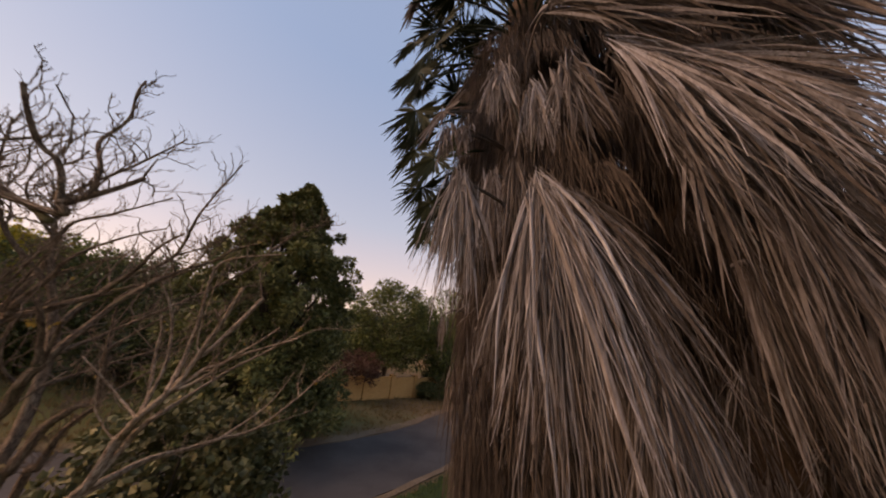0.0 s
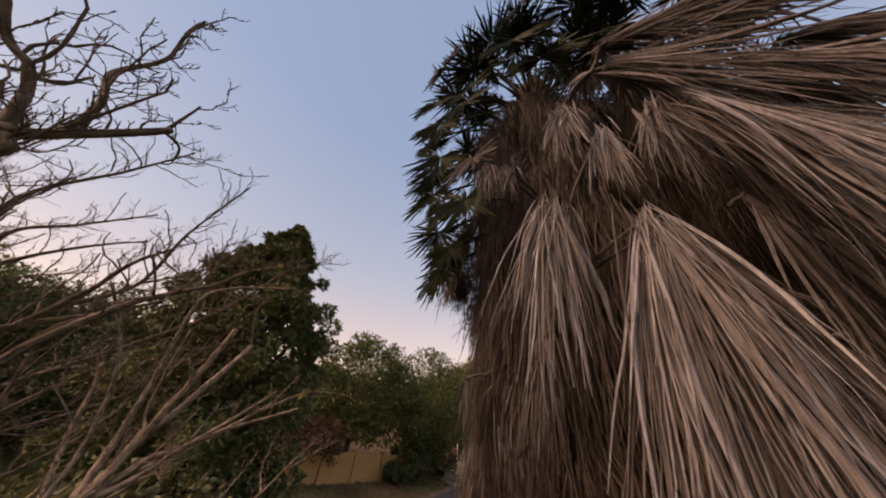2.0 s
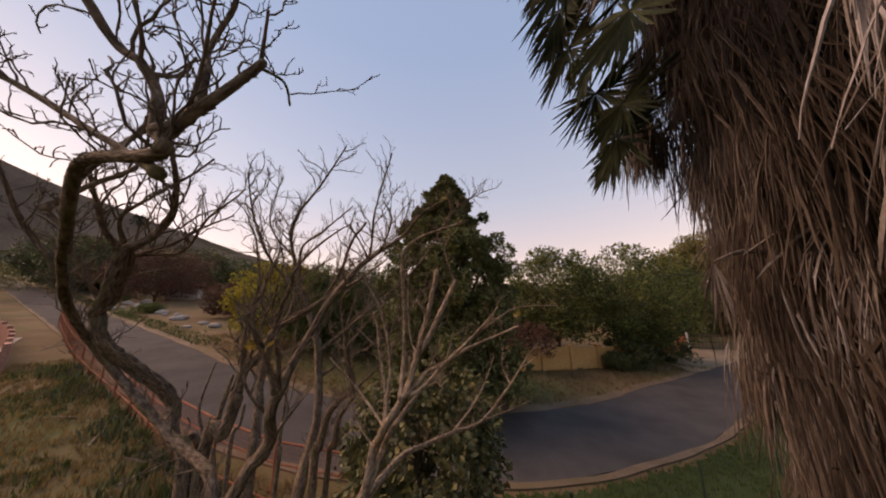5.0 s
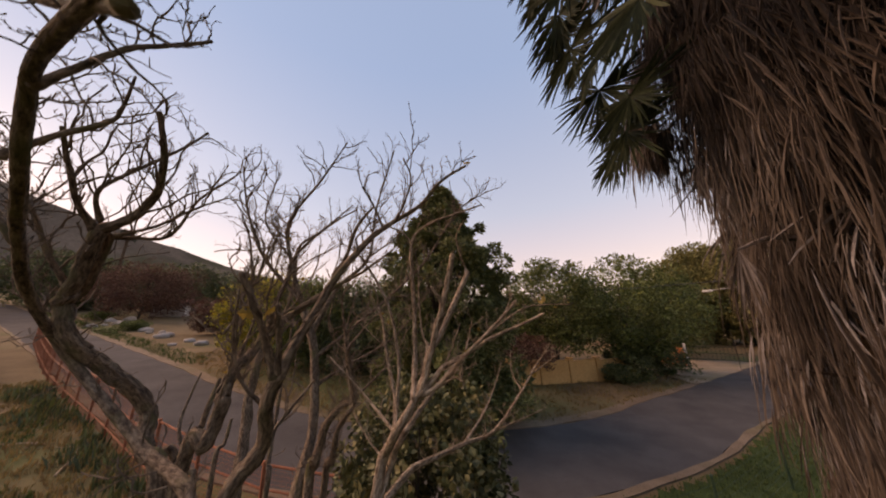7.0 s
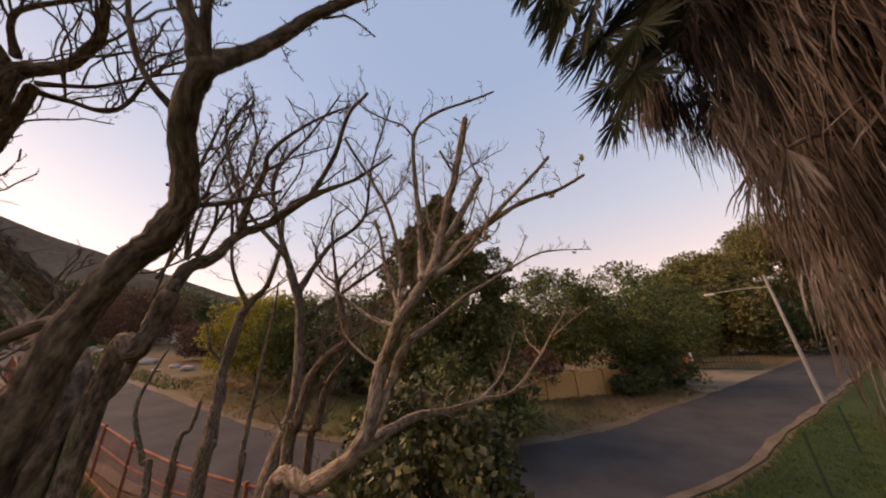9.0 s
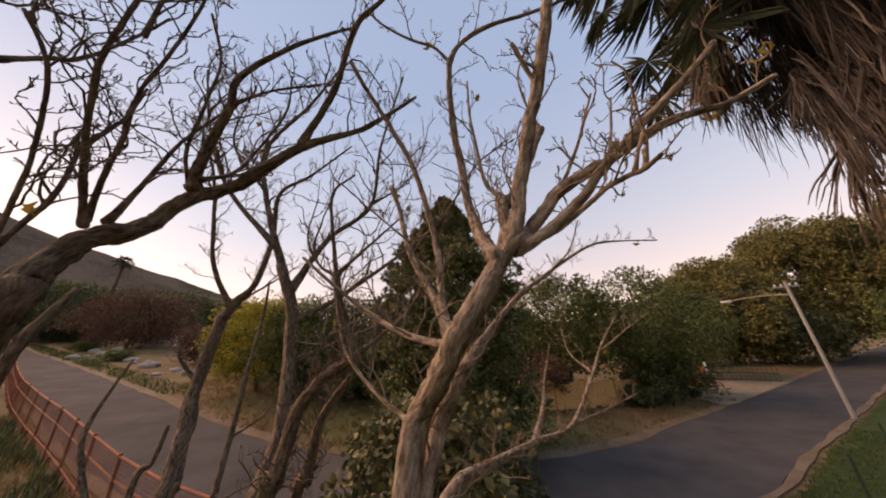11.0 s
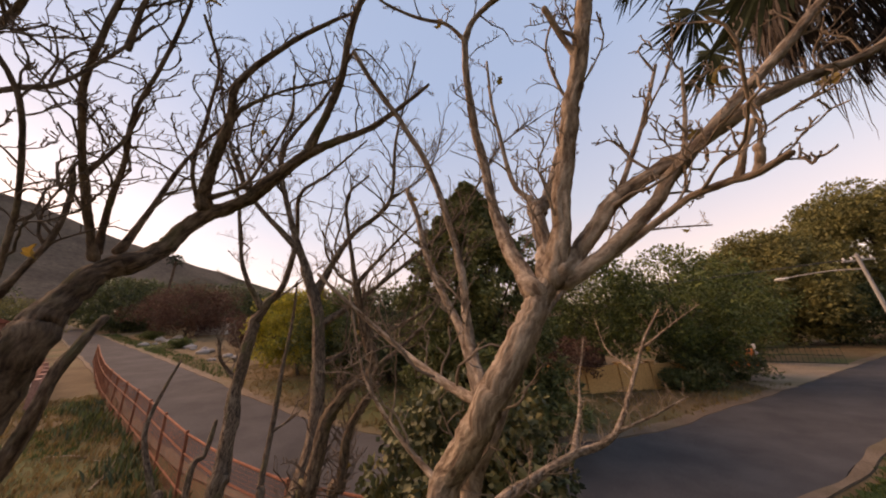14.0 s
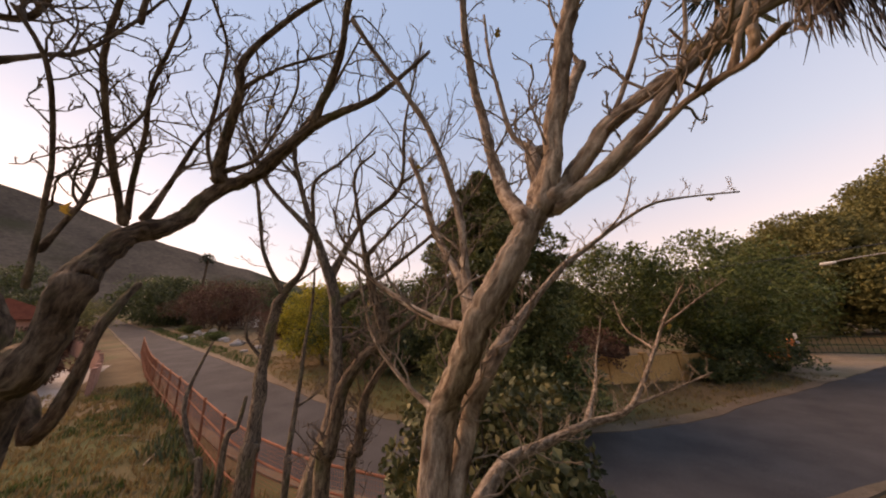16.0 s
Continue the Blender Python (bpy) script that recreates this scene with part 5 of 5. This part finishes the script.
                                   ((-80.0, -12.0), 6.5, 10.0, M_OLIVE, 85, "olive shrub at the foot of the hill")):
    leafy_tree("shrub", at, h, w, label, mat, seed, 70, 120, 0.20, 0.02, category="shrub")


def far_woods():
    """Scrub and trees over the lower slopes of the hill."""
    rng = np.random.default_rng(86)
    rows = []
    for k in range(420):
        x = -105 - 190 * rng.uniform(0, 1) ** 1.3
        y = rng.uniform(-0.62, 0.42) * -x * 0.62 - 8
        if off_road(np.array([x]), np.array([y]))[0][0] < 7:
            continue
        size = rng.uniform(1.6, 3.6)
        for q in range(3):
            rows.append((x + rng.normal(0, size * 0.6), y + rng.normal(0, size * 0.6), float(ground(x, y)) + size * rng.uniform(0.4, 1.3), size * rng.uniform(0.7, 1.1)))
    v, f = leaf_cloud(rng, np.array(rows), 60, 0.95, 0.6)
    tagged(new("far_woods", mesh_of("far_woods", v, f, M_DARKLEAF)), "scrubby dark trees over the lower hillside", "woods", kind="stuff")


def far_palm(at, height):
    rng = np.random.default_rng(71)
    z0 = float(ground(*at))
    palm = thing("palm_tree", (at[0], at[1], z0 - 0.05), "lone palm standing against the sky on the hillside", "palm tree")
    v, f = tube([(0, 0, 0), (0.1, 0, height * 0.5), (0, 0.1, height)], [0.3, 0.24, 0.2], 10)
    part("trunk", mesh_of("trunk", v, f, M_TRUNK, True), palm)
    for k in range(26):
        a, up = k * 2.39996, radians(-35 + 110 * k / 25)
        out = np.array((math.sin(a) * math.cos(up), math.cos(a) * math.cos(up), math.sin(up)))
        hub = np.array((0, 0, height)) + out * 1.0
        v, f = fan(rng, hub, out + np.array((0, 0, -0.3)), np.array((0, 0, 1.0)) + 0.4 * out + rng.normal(0, 0.2, 3), 1.0, strips=22, spread_deg=115, droop=0.7, foot=(0, 0, height), foot_r=0.03, seg=5)
        part("green_frond", mesh_of("green_frond", v, f, M_GREENFROND), palm)


far_woods()
far_palm((-82.0, 3.3), 15.5)


def bank_rocks():
    rng = np.random.default_rng(72)
    for k in range(26):
        s = rng.uniform(0, 1)
        x, y = -38 - 45 * s + rng.normal(0, 1.2), 9.2 - 7.5 * s + rng.normal(0, 0.9)
        size = rng.uniform(0.3, 0.9)
        bm = bmesh.new()
        bmesh.ops.create_icosphere(bm, subdivisions=2, radius=1.0)
        for v in bm.verts:
            n = noise.noise(Vector(v.co * 1.3) + Vector((k * 3.1, 0, 0)))
            v.co = Vector((v.co.x * (1 + 0.4 * n), v.co.y * (0.8 + 0.4 * n), v.co.z * (0.55 + 0.2 * n))) * size
        rock = new("rock", from_bm("rock", bm, M_PALE, True))
        rock.matrix_world = pose(x, y, float(ground(x, y)) + size * 0.18, 0, 0, rng.uniform(0, 360))
        tagged(rock, "pale rock set in the grassy street bank", "rock", "bank rocks")


bank_rocks()


# ---------------------------------------------------------------- wall and street things
def garden_wall():
    w = thing("garden_wall", (-10, 23.5, 0), "tan plastered garden wall with square piers and coping", "wall", kind="structure")
    a, b = np.array((-15.0, 14.6)), np.array((-4.9, 29.2))
    d = (b - a) / np.linalg.norm(b - a)
    ang = math.degrees(math.atan2(d[1], d[0]))
    total = np.linalg.norm(b - a)
    n = 7
    step = total / n
    for k in range(n + 1):
        p = a + d * step * k
        z = float(ground(*p)) - 0.1
        bm = bevel_box(0.36, 0.36, 1.75, (p[0] + 10, p[1] - 23.5, z), 0.015, ang)
        cap = bevel_box(0.44, 0.44, 0.07, (p[0] + 10, p[1] - 23.5, z + 1.752), 0.015, ang)
        pier = part("pier", from_bm("pier", bm, M_WALL), w)
        part("coping", from_bm("coping", cap, M_WALL), pier)
        if k < n:
            c = p + d * step / 2
            z = float(ground(*c)) - 0.2
            part("panel", from_bm("panel", bevel_box(step - 0.37, 0.2, 1.75, (c[0] + 10, c[1] - 23.5, z), 0.01, ang), M_WALL), w)
    return w


garden_wall()


def drive_gate():
    g = thing("driveway_gate", (2.0, 41.5, float(ground(2.0, 41.5))), "thin grey-green tubular driveway gate standing closed", "gate")
    for h in (0.15, 0.75, 1.35):
        v, f = tube([(-2.4, 0, h), (0, 0, h + 0.05), (2.4, 0, h)], 0.03, 6)
        part("rail", mesh_of("rail", v, f, M_GREENSTEEL, True), g)
    for k in range(17):
        x = -2.4 + 0.3 * k
        v, f = tube([(x, 0, 0.06), (x, 0, 0.7), (x, 0, 1.38)], 0.014, 5)
        part("bar", mesh_of("bar", v, f, M_GREENSTEEL, True), g)


drive_gate()


def street_lamp():
    p = (3.75, 28.15)
    z = float(ground(*p))
    lamp = thing("street_lamp", (p[0], p[1], z), "weathered pale street-lamp pole with a long bracket arm", "street lamp")
    v, f = tube([(0, 0, -0.1), (0, 0, 3.5), (0, 0, 7.15)], [0.095, 0.082, 0.066], 14)
    part("pole", mesh_of("pole", v, f, M_POLE, True), lamp)
    arm = spline([(0, 0, 6.35), (-0.9, 0.25, 6.45), (-1.9, 0.55, 6.42), (-2.5, 0.72, 6.36)], 5)
    v, f = tube(arm, 0.035, 8)
    part("arm", mesh_of("arm", v, f, M_POLE, True), lamp, "slender steel bracket arm")
    bm = bevel_box(0.55, 0.2, 0.13, (-2.65, 0.76, 6.28), 0.04, -16)
    lantern = part("lantern", from_bm("lantern", bm, M_WHITE, True), lamp, "white lamp head")
    part("diffuser", from_bm("diffuser", bevel_box(0.42, 0.14, 0.05, (-2.67, 0.765, 6.235), 0.02, -16), M_PALE, True), lantern, "dull unlit diffuser")
    part("crossarm", from_bm("crossarm", bevel_box(1.1, 0.09, 0.1, (0, 0.13, 6.78), 0.01, 15), M_POLE), lamp)
    for x in (-0.45, -0.18, 0.18, 0.45):
        v, f = tube([(x, 0.13 + x * 0.26, 6.88), (x, 0.13 + x * 0.26, 6.95), (x, 0.13 + x * 0.26, 7.03)], [0.03, 0.05, 0.03], 8)
        part("insulator", mesh_of("insulator", v, f, M_WHITE, True), lamp, "small pale insulator")
    return lamp


street_lamp()


def cable(a, b, sag):
    a, b = np.array(a, float), np.array(b, float)
    t = np.linspace(0, 1, 24)
    line = a[None] * (1 - t)[:, None] + b[None] * t[:, None]
    line[:, 2] -= sag * 4 * t * (1 - t)
    v, f = tube(line, 0.014, 5)
    tagged(new("overhead_cable", mesh_of("overhead_cable", v, f, M_CABLE, True)), "thin dark overhead cable strung from the lamp pole", "cable", "overhead cables")


for x in (-0.45, 0.45):
    cable((3.75 + x, 28.28 + x * 0.26, 6.96), (-45 + x, 24 + x, 9.5), 0.9)
    cable((3.75 + x, 28.28 + x * 0.26, 6.96), (22 + x, 75, 8.0), 0.7)


def rust_fence():
    pts = [(-46, -0.5), (-30.8, 1.4), (-19.8, 3.4), (-13.2, 4.6), (-9.0, 6.0), (-6.0, 8.2)]
    line = spline(pts, 12)
    seg = np.r_[0, np.cumsum(np.linalg.norm(np.diff(line, axis=0), axis=1))]
    fence = thing("fence", (-15, 4.3, 0), "rust-red steel fence with wire mesh between posts", "fence")
    org = np.array((-15, 4.3, 0.0))
    at = lambda s: np.array([np.interp(s, seg, line[:, 0]), np.interp(s, seg, line[:, 1])])
    s = 0.0
    tops = []
    while s < seg[-1]:
        p = at(s)
        z = float(ground(*p))
        part("post", from_bm("post", bevel_box(0.07, 0.07, 1.75, (p[0] + 15, p[1] - 4.3, z - 0.05), 0.008), M_RUST), fence)
        tops.append(np.array((p[0], p[1], z)))
        s += 2.3
    for a, b in zip(tops[:-1], tops[1:]):
        for h in (0.35, 1.15):
            v, f = tube([a + (0, 0, h) - org, b + (0, 0, h) - org], 0.022, 6)
            part("rail", mesh_of("rail", v, f, M_RUST), fence)
    wires = []
    for a, b in zip(tops[:-1], tops[1:]):
        v, f = tube([a + (0, 0, 1.62) - org, b + (0, 0, 1.62) - org], 0.028, 6)
        part("top_rail", mesh_of("top_rail", v, f, M_RUST), fence)
        n = int(np.linalg.norm(b - a) / 0.06)
        for k in range(1, n):
            q = a + (b - a) * k / n - org
            wires.append(tube([q + (0, 0, 0.06), q + (0, 0, 1.6)], 0.0036, 3))
        for h in np.arange(0.10, 1.6, 0.09):
            wires.append(tube([a + (0, 0, h) - org, b + (0, 0, h) - org], 0.0034, 3))
    v, f = join(wires)
    tagged(part("wire_mesh", mesh_of("wire_mesh", v, f, M_RUST), fence, "rust-red wire mesh"), kind="stuff")


rust_fence()


def green_fence():
    fence = thing("fence", (-1.8, 11.9, 0), "dark green wire mesh fence along the lawn", "fence")
    posts = [(-5.6, 6.6), (-3.9, 9.0), (-1.8, 11.93), (0.09, 15.98), (2.0, 20.0)]
    tops = []
    for p in posts:
        z = float(ground(*p))
        part("post", from_bm("post", bevel_box(0.06, 0.06, 1.55, (p[0] + 1.8, p[1] - 11.9, z - 0.05), 0.008), M_GREENSTEEL), fence)
        tops.append(np.array((p[0] + 1.8, p[1] - 11.9, z)))
    wires = []
    for a, b in zip(tops[:-1], tops[1:]):
        for h in np.arange(0.1, 1.5, 0.2):
            wires.append(tube([a + (0, 0, h), b + (0, 0, h)], 0.004, 4))
        n = int(np.linalg.norm(b - a) / 0.16)
        for k in range(1, n):
            q = a + (b - a) * k / n
            wires.append(tube([q + (0, 0, 0.06), q + (0, 0, 1.45)], 0.003, 3))
    v, f = join(wires)
    tagged(part("wire_mesh", mesh_of("wire_mesh", v, f, M_GREENSTEEL), fence), kind="stuff")


green_fence()


def gate_pillar():
    p = (-0.8, 38.0)
    t = thing("gate_pillar", (p[0], p[1], float(ground(*p)) + 0.03), "orange painted gate pillar beside the driveway", "gate pillar")
    part("pillar", from_bm("pillar", bevel_box(0.5, 0.4, 1.6, (0, 0, -0.05), 0.02), M_ORANGE), t)
    part("stub_wall", from_bm("stub_wall", bevel_box(2.2, 0.25, 1.1, (-1.36, 0, -0.05), 0.02), M_ORANGE), t)
    part("post", from_bm("post", bevel_box(0.16, 0.16, 2.0, (0.36, 0.1, -0.05), 0.01), M_WHITE), t, "weathered white post")


gate_pillar()


def house(at, size, rz, label, wall, group=""):
    z = float(ground(*at)) - 0.3
    h = thing("house", (at[0], at[1], z), label, "house", group)
    sx, sy, sz = size
    h.rotation_euler = (0, 0, radians(rz))
    part("wall", from_bm("wall", bevel_box(sx, sy, sz, (0, 0, 0), 0.02), wall), h)
    bm = bmesh.new()
    e, r = 0.5, sy * 0.28
    vs = [bm.verts.new(q) for q in ((-sx / 2 - e, -sy / 2 - e, sz), (sx / 2 + e, -sy / 2 - e, sz), (sx / 2 + e, sy / 2 + e, sz), (-sx / 2 - e, sy / 2 + e, sz), (-sx / 2 - e, 0, sz + r), (sx / 2 + e, 0, sz + r))]
    for q in ((0, 1, 5, 4), (2, 3, 4, 5), (0, 4, 3), (1, 2, 5), (3, 2, 1, 0)):
        bm.faces.new([vs[k] for k in q])
    bmesh.ops.recalc_face_normals(bm, faces=bm.faces)
    part("roof", from_bm("roof", bm, M_ROOF), h, "pitched red tile roof")
    for x in (-sx * 0.28, sx * 0.22):
        w = part("window", from_bm("window", bevel_box(1.3, 0.08, 1.1, (x, -sy / 2 - 0.02, 1.1), 0.01), M_WHITE), h, "white-framed window")
        for dx in (-0.31, 0.31):
            part("pane", from_bm("pane", bevel_box(0.52, 0.03, 0.94, (x + dx, -sy / 2 - 0.065, 1.18), 0.005), M_CABLE), w, "dark pane")


house((-80, 11.6), (5.0, 4.0, 2.7), 70, "low house with a red tile roof and pale gable", M_PALE)
house((-62, -13), (14, 8, 3.2), 10, "low pinkish house above the driveway", M_PINK)


def low_wall():
    w = thing("boundary_wall", (-44, -4, 0), "low terracotta boundary wall by the driveway", "wall", kind="structure")
    pts = spline([(-56, -7.5), (-46, -4.3), (-36, -1.6), (-28.5, -0.6)], 4)
    for k, (a, b) in enumerate(zip(pts[:-1], pts[1:])):
        c, d = (a + b) / 2, b - a
        ln, ang = np.linalg.norm(d), math.degrees(math.atan2(d[1], d[0]))
        part("panel", from_bm("panel", bevel_box(ln - 0.01, 0.22, 1.6, (c[0] + 44, c[1] + 4, float(ground(*c)) - 0.25), 0.01, ang), M_PINK), w)


low_wall()
slab = sheet("slab", np.linspace(-40, -27, 30), np.linspace(-6, -1.5, 14), lambda x, y: ground(x, y) + 0.05, M_PALE)
tagged(new("driveway_slab", slab), "pale concrete driveway slab", "driveway", kind="structure")


# ---------------------------------------------------------------- lawn and grass
def lawn():
    xs, ys = np.arange(-7.5, 26, 0.3), np.arange(-6, 60, 0.3)
    gx_, gy_ = np.meshgrid(xs, ys, indexing="ij")
    d, s = off_road(gx_, gy_)
    keep = ((s > 0) & (d > ROAD_W / 2 + 0.2)).reshape(gx_.shape)
    edge = -6.8 + 0.7 * np.sin(gy_ * 1.3) + 0.4 * np.sin(gy_ * 3.1)
    keep &= gx_ > edge
    v = np.stack([gx_, gy_, ground(gx_, gy_) + 0.03], -1).reshape(-1, 3)
    m = len(ys)
    i, j = np.nonzero(keep[:-1, :-1] & keep[1:, :-1] & keep[:-1, 1:] & keep[1:, 1:])
    f = np.stack([i * m + j, (i + 1) * m + j, (i + 1) * m + j + 1, i * m + j + 1], -1)
    tagged(new("lawn", mesh_of("lawn", v, f, M_LAWN, True)), "dark green mown lawn beside the street", "lawn", kind="structure")


lawn()


def grass(name, count, box, mat, height, label, test, seed, tuft=0.06):
    rng = np.random.default_rng(seed)
    x, y = rng.uniform(box[0], box[1], count), rng.uniform(box[2], box[3], count)
    d, s = off_road(x, y)
    ok = test(x, y, d, s)
    x, y = x[ok], y[ok]
    n = 5
    x, y = np.repeat(x, n) + rng.normal(0, tuft, len(x) * n), np.repeat(y, n) + rng.normal(0, tuft, len(y) * n)
    z = ground(x, y) + 0.02
    h = height * rng.uniform(0.5, 1.3, len(x))
    a = rng.uniform(0, 2 * np.pi, len(x))
    lean = rng.uniform(0.1, 0.6, len(x)) * h
    w = 0.10 * h + 0.004
    base = np.stack([x, y, z], -1)
    side = np.stack([np.cos(a), np.sin(a), 0 * a], -1) * w[:, None]
    out = np.stack([-np.sin(a), np.cos(a), 0 * a], -1) * lean[:, None]
    up = np.stack([0 * a, 0 * a, h], -1)
    v = np.stack([base - side, base + side, base + side * 0.6 + out * 0.4 + up * 0.6, base + out + up], 1).reshape(-1, 3)
    f = np.arange(len(v)).reshape(-1, 4)
    tagged(new(name, mesh_of(name, v, f, mat)), label, "grass", kind="stuff")


grass("lawn_grass", 14000, (-6.5, 8, 5, 26), M_BLADES, 0.09, "short green lawn grass blades", lambda x, y, d, s: (s > 0) & (d > ROAD_W / 2 + 0.35), 61)
grass("dry_grass", 9000, (-30, -5, -4, 9), M_STRAW, 0.16, "tufts of dry straw-coloured garden grass", lambda x, y, d, s: (s > 0) & (d > ROAD_W / 2 + 0.6), 62)
grass("bank_grass", 9000, (-34, 0, 8, 32), M_STRAW, 0.15, "rough brown-green grass on the street bank", lambda x, y, d, s: (s < 0) & (d > ROAD_W / 2 + 0.25) & (d < 9), 63)
grass("green_verge_grass", 9000, (-90, -30, -6, 13), M_BLADES, 0.22, "green grass on the street bank", lambda x, y, d, s: (s < 0) & (d > ROAD_W / 2 + 0.5) & (d < 4.5), 64, 0.12)


def by_fence(x, y, wide):
    """True on the garden side, within an uneven strip along the rust-red fence."""
    line = np.interp(x, (-46, -30.8, -19.8, -13.2, -9.0), (-0.5, 1.4, 3.4, 4.6, 6.0))
    return (line - y > 0.05) & (line - y < wide * (0.55 + 0.45 * np.sin(x * 0.9 + 0.4) * np.sin(x * 0.37)))


def patchy(x, y):
    return np.sin(x * 1.1 + 0.8 * np.sin(y * 1.7)) + np.sin(y * 1.6 + 0.7 * np.sin(x * 1.3)) > 0.55


grass("weeds", 1500, (-28, -9.5, -1, 6), M_DARKLEAF, 0.32, "dark green weeds along the rust-red fence", lambda x, y, d, s: by_fence(x, y, 2.0), 65, 0.10)
grass("garden_grass", 5200, (-28, -7, -4, 6), M_BLADES, 0.15, "patches of short green grass in the dry garden", lambda x, y, d, s: (s > 0) & (d > ROAD_W / 2 + 0.9) & patchy(x, y), 66)


def fallen_branch(at, turn, length, seed, label):
    rng = np.random.default_rng(seed)
    base = np.array((at[0], at[1], float(ground(*at))))
    branch = thing("fallen_branch", base, label, "branch", "fallen branches")
    def lay(start, head, reach, r):
        pts, p, a = [np.array(start, float)], np.array(start, float), head
        for k in range(7):
            a += rng.normal(0, 0.30)
            p = p + np.array((math.cos(a), math.sin(a), 0)) * reach / 7
            p[2] = float(ground(base[0] + p[0], base[1] + p[1])) - base[2] + r + 0.02 + abs(rng.normal(0, 0.02))
            pts.append(p.copy())
        return np.array(pts)
    main = lay((0, 0, 0.03), turn, length, 0.028)
    me, line, rad = limb_mesh("stick", main, 0.030, 0.012, M_BARK_PALE, rng)
    part("stick", me, branch)
    for k, sign in ((2, 1), (3, -1), (5, 1)):
        side = lay(main[k], turn + sign * rng.uniform(0.5, 1.1), length * rng.uniform(0.3, 0.5), 0.014)
        me, line, rad = limb_mesh("side_shoot", side, 0.016, 0.006, M_BARK_PALE, rng)
        part("side_shoot", me, branch)


fallen_branch((-16.6, 2.75), 2.85, 2.7, 71, "pale forked dead branch lying on the dry grass")
fallen_branch((-19.4, 2.35), -2.0, 1.3, 72, "short pale dead branch lying on the dry grass")
fallen_branch((-13.6, 3.4), 2.2, 1.8, 73, "crooked dead branch lying near the fence")
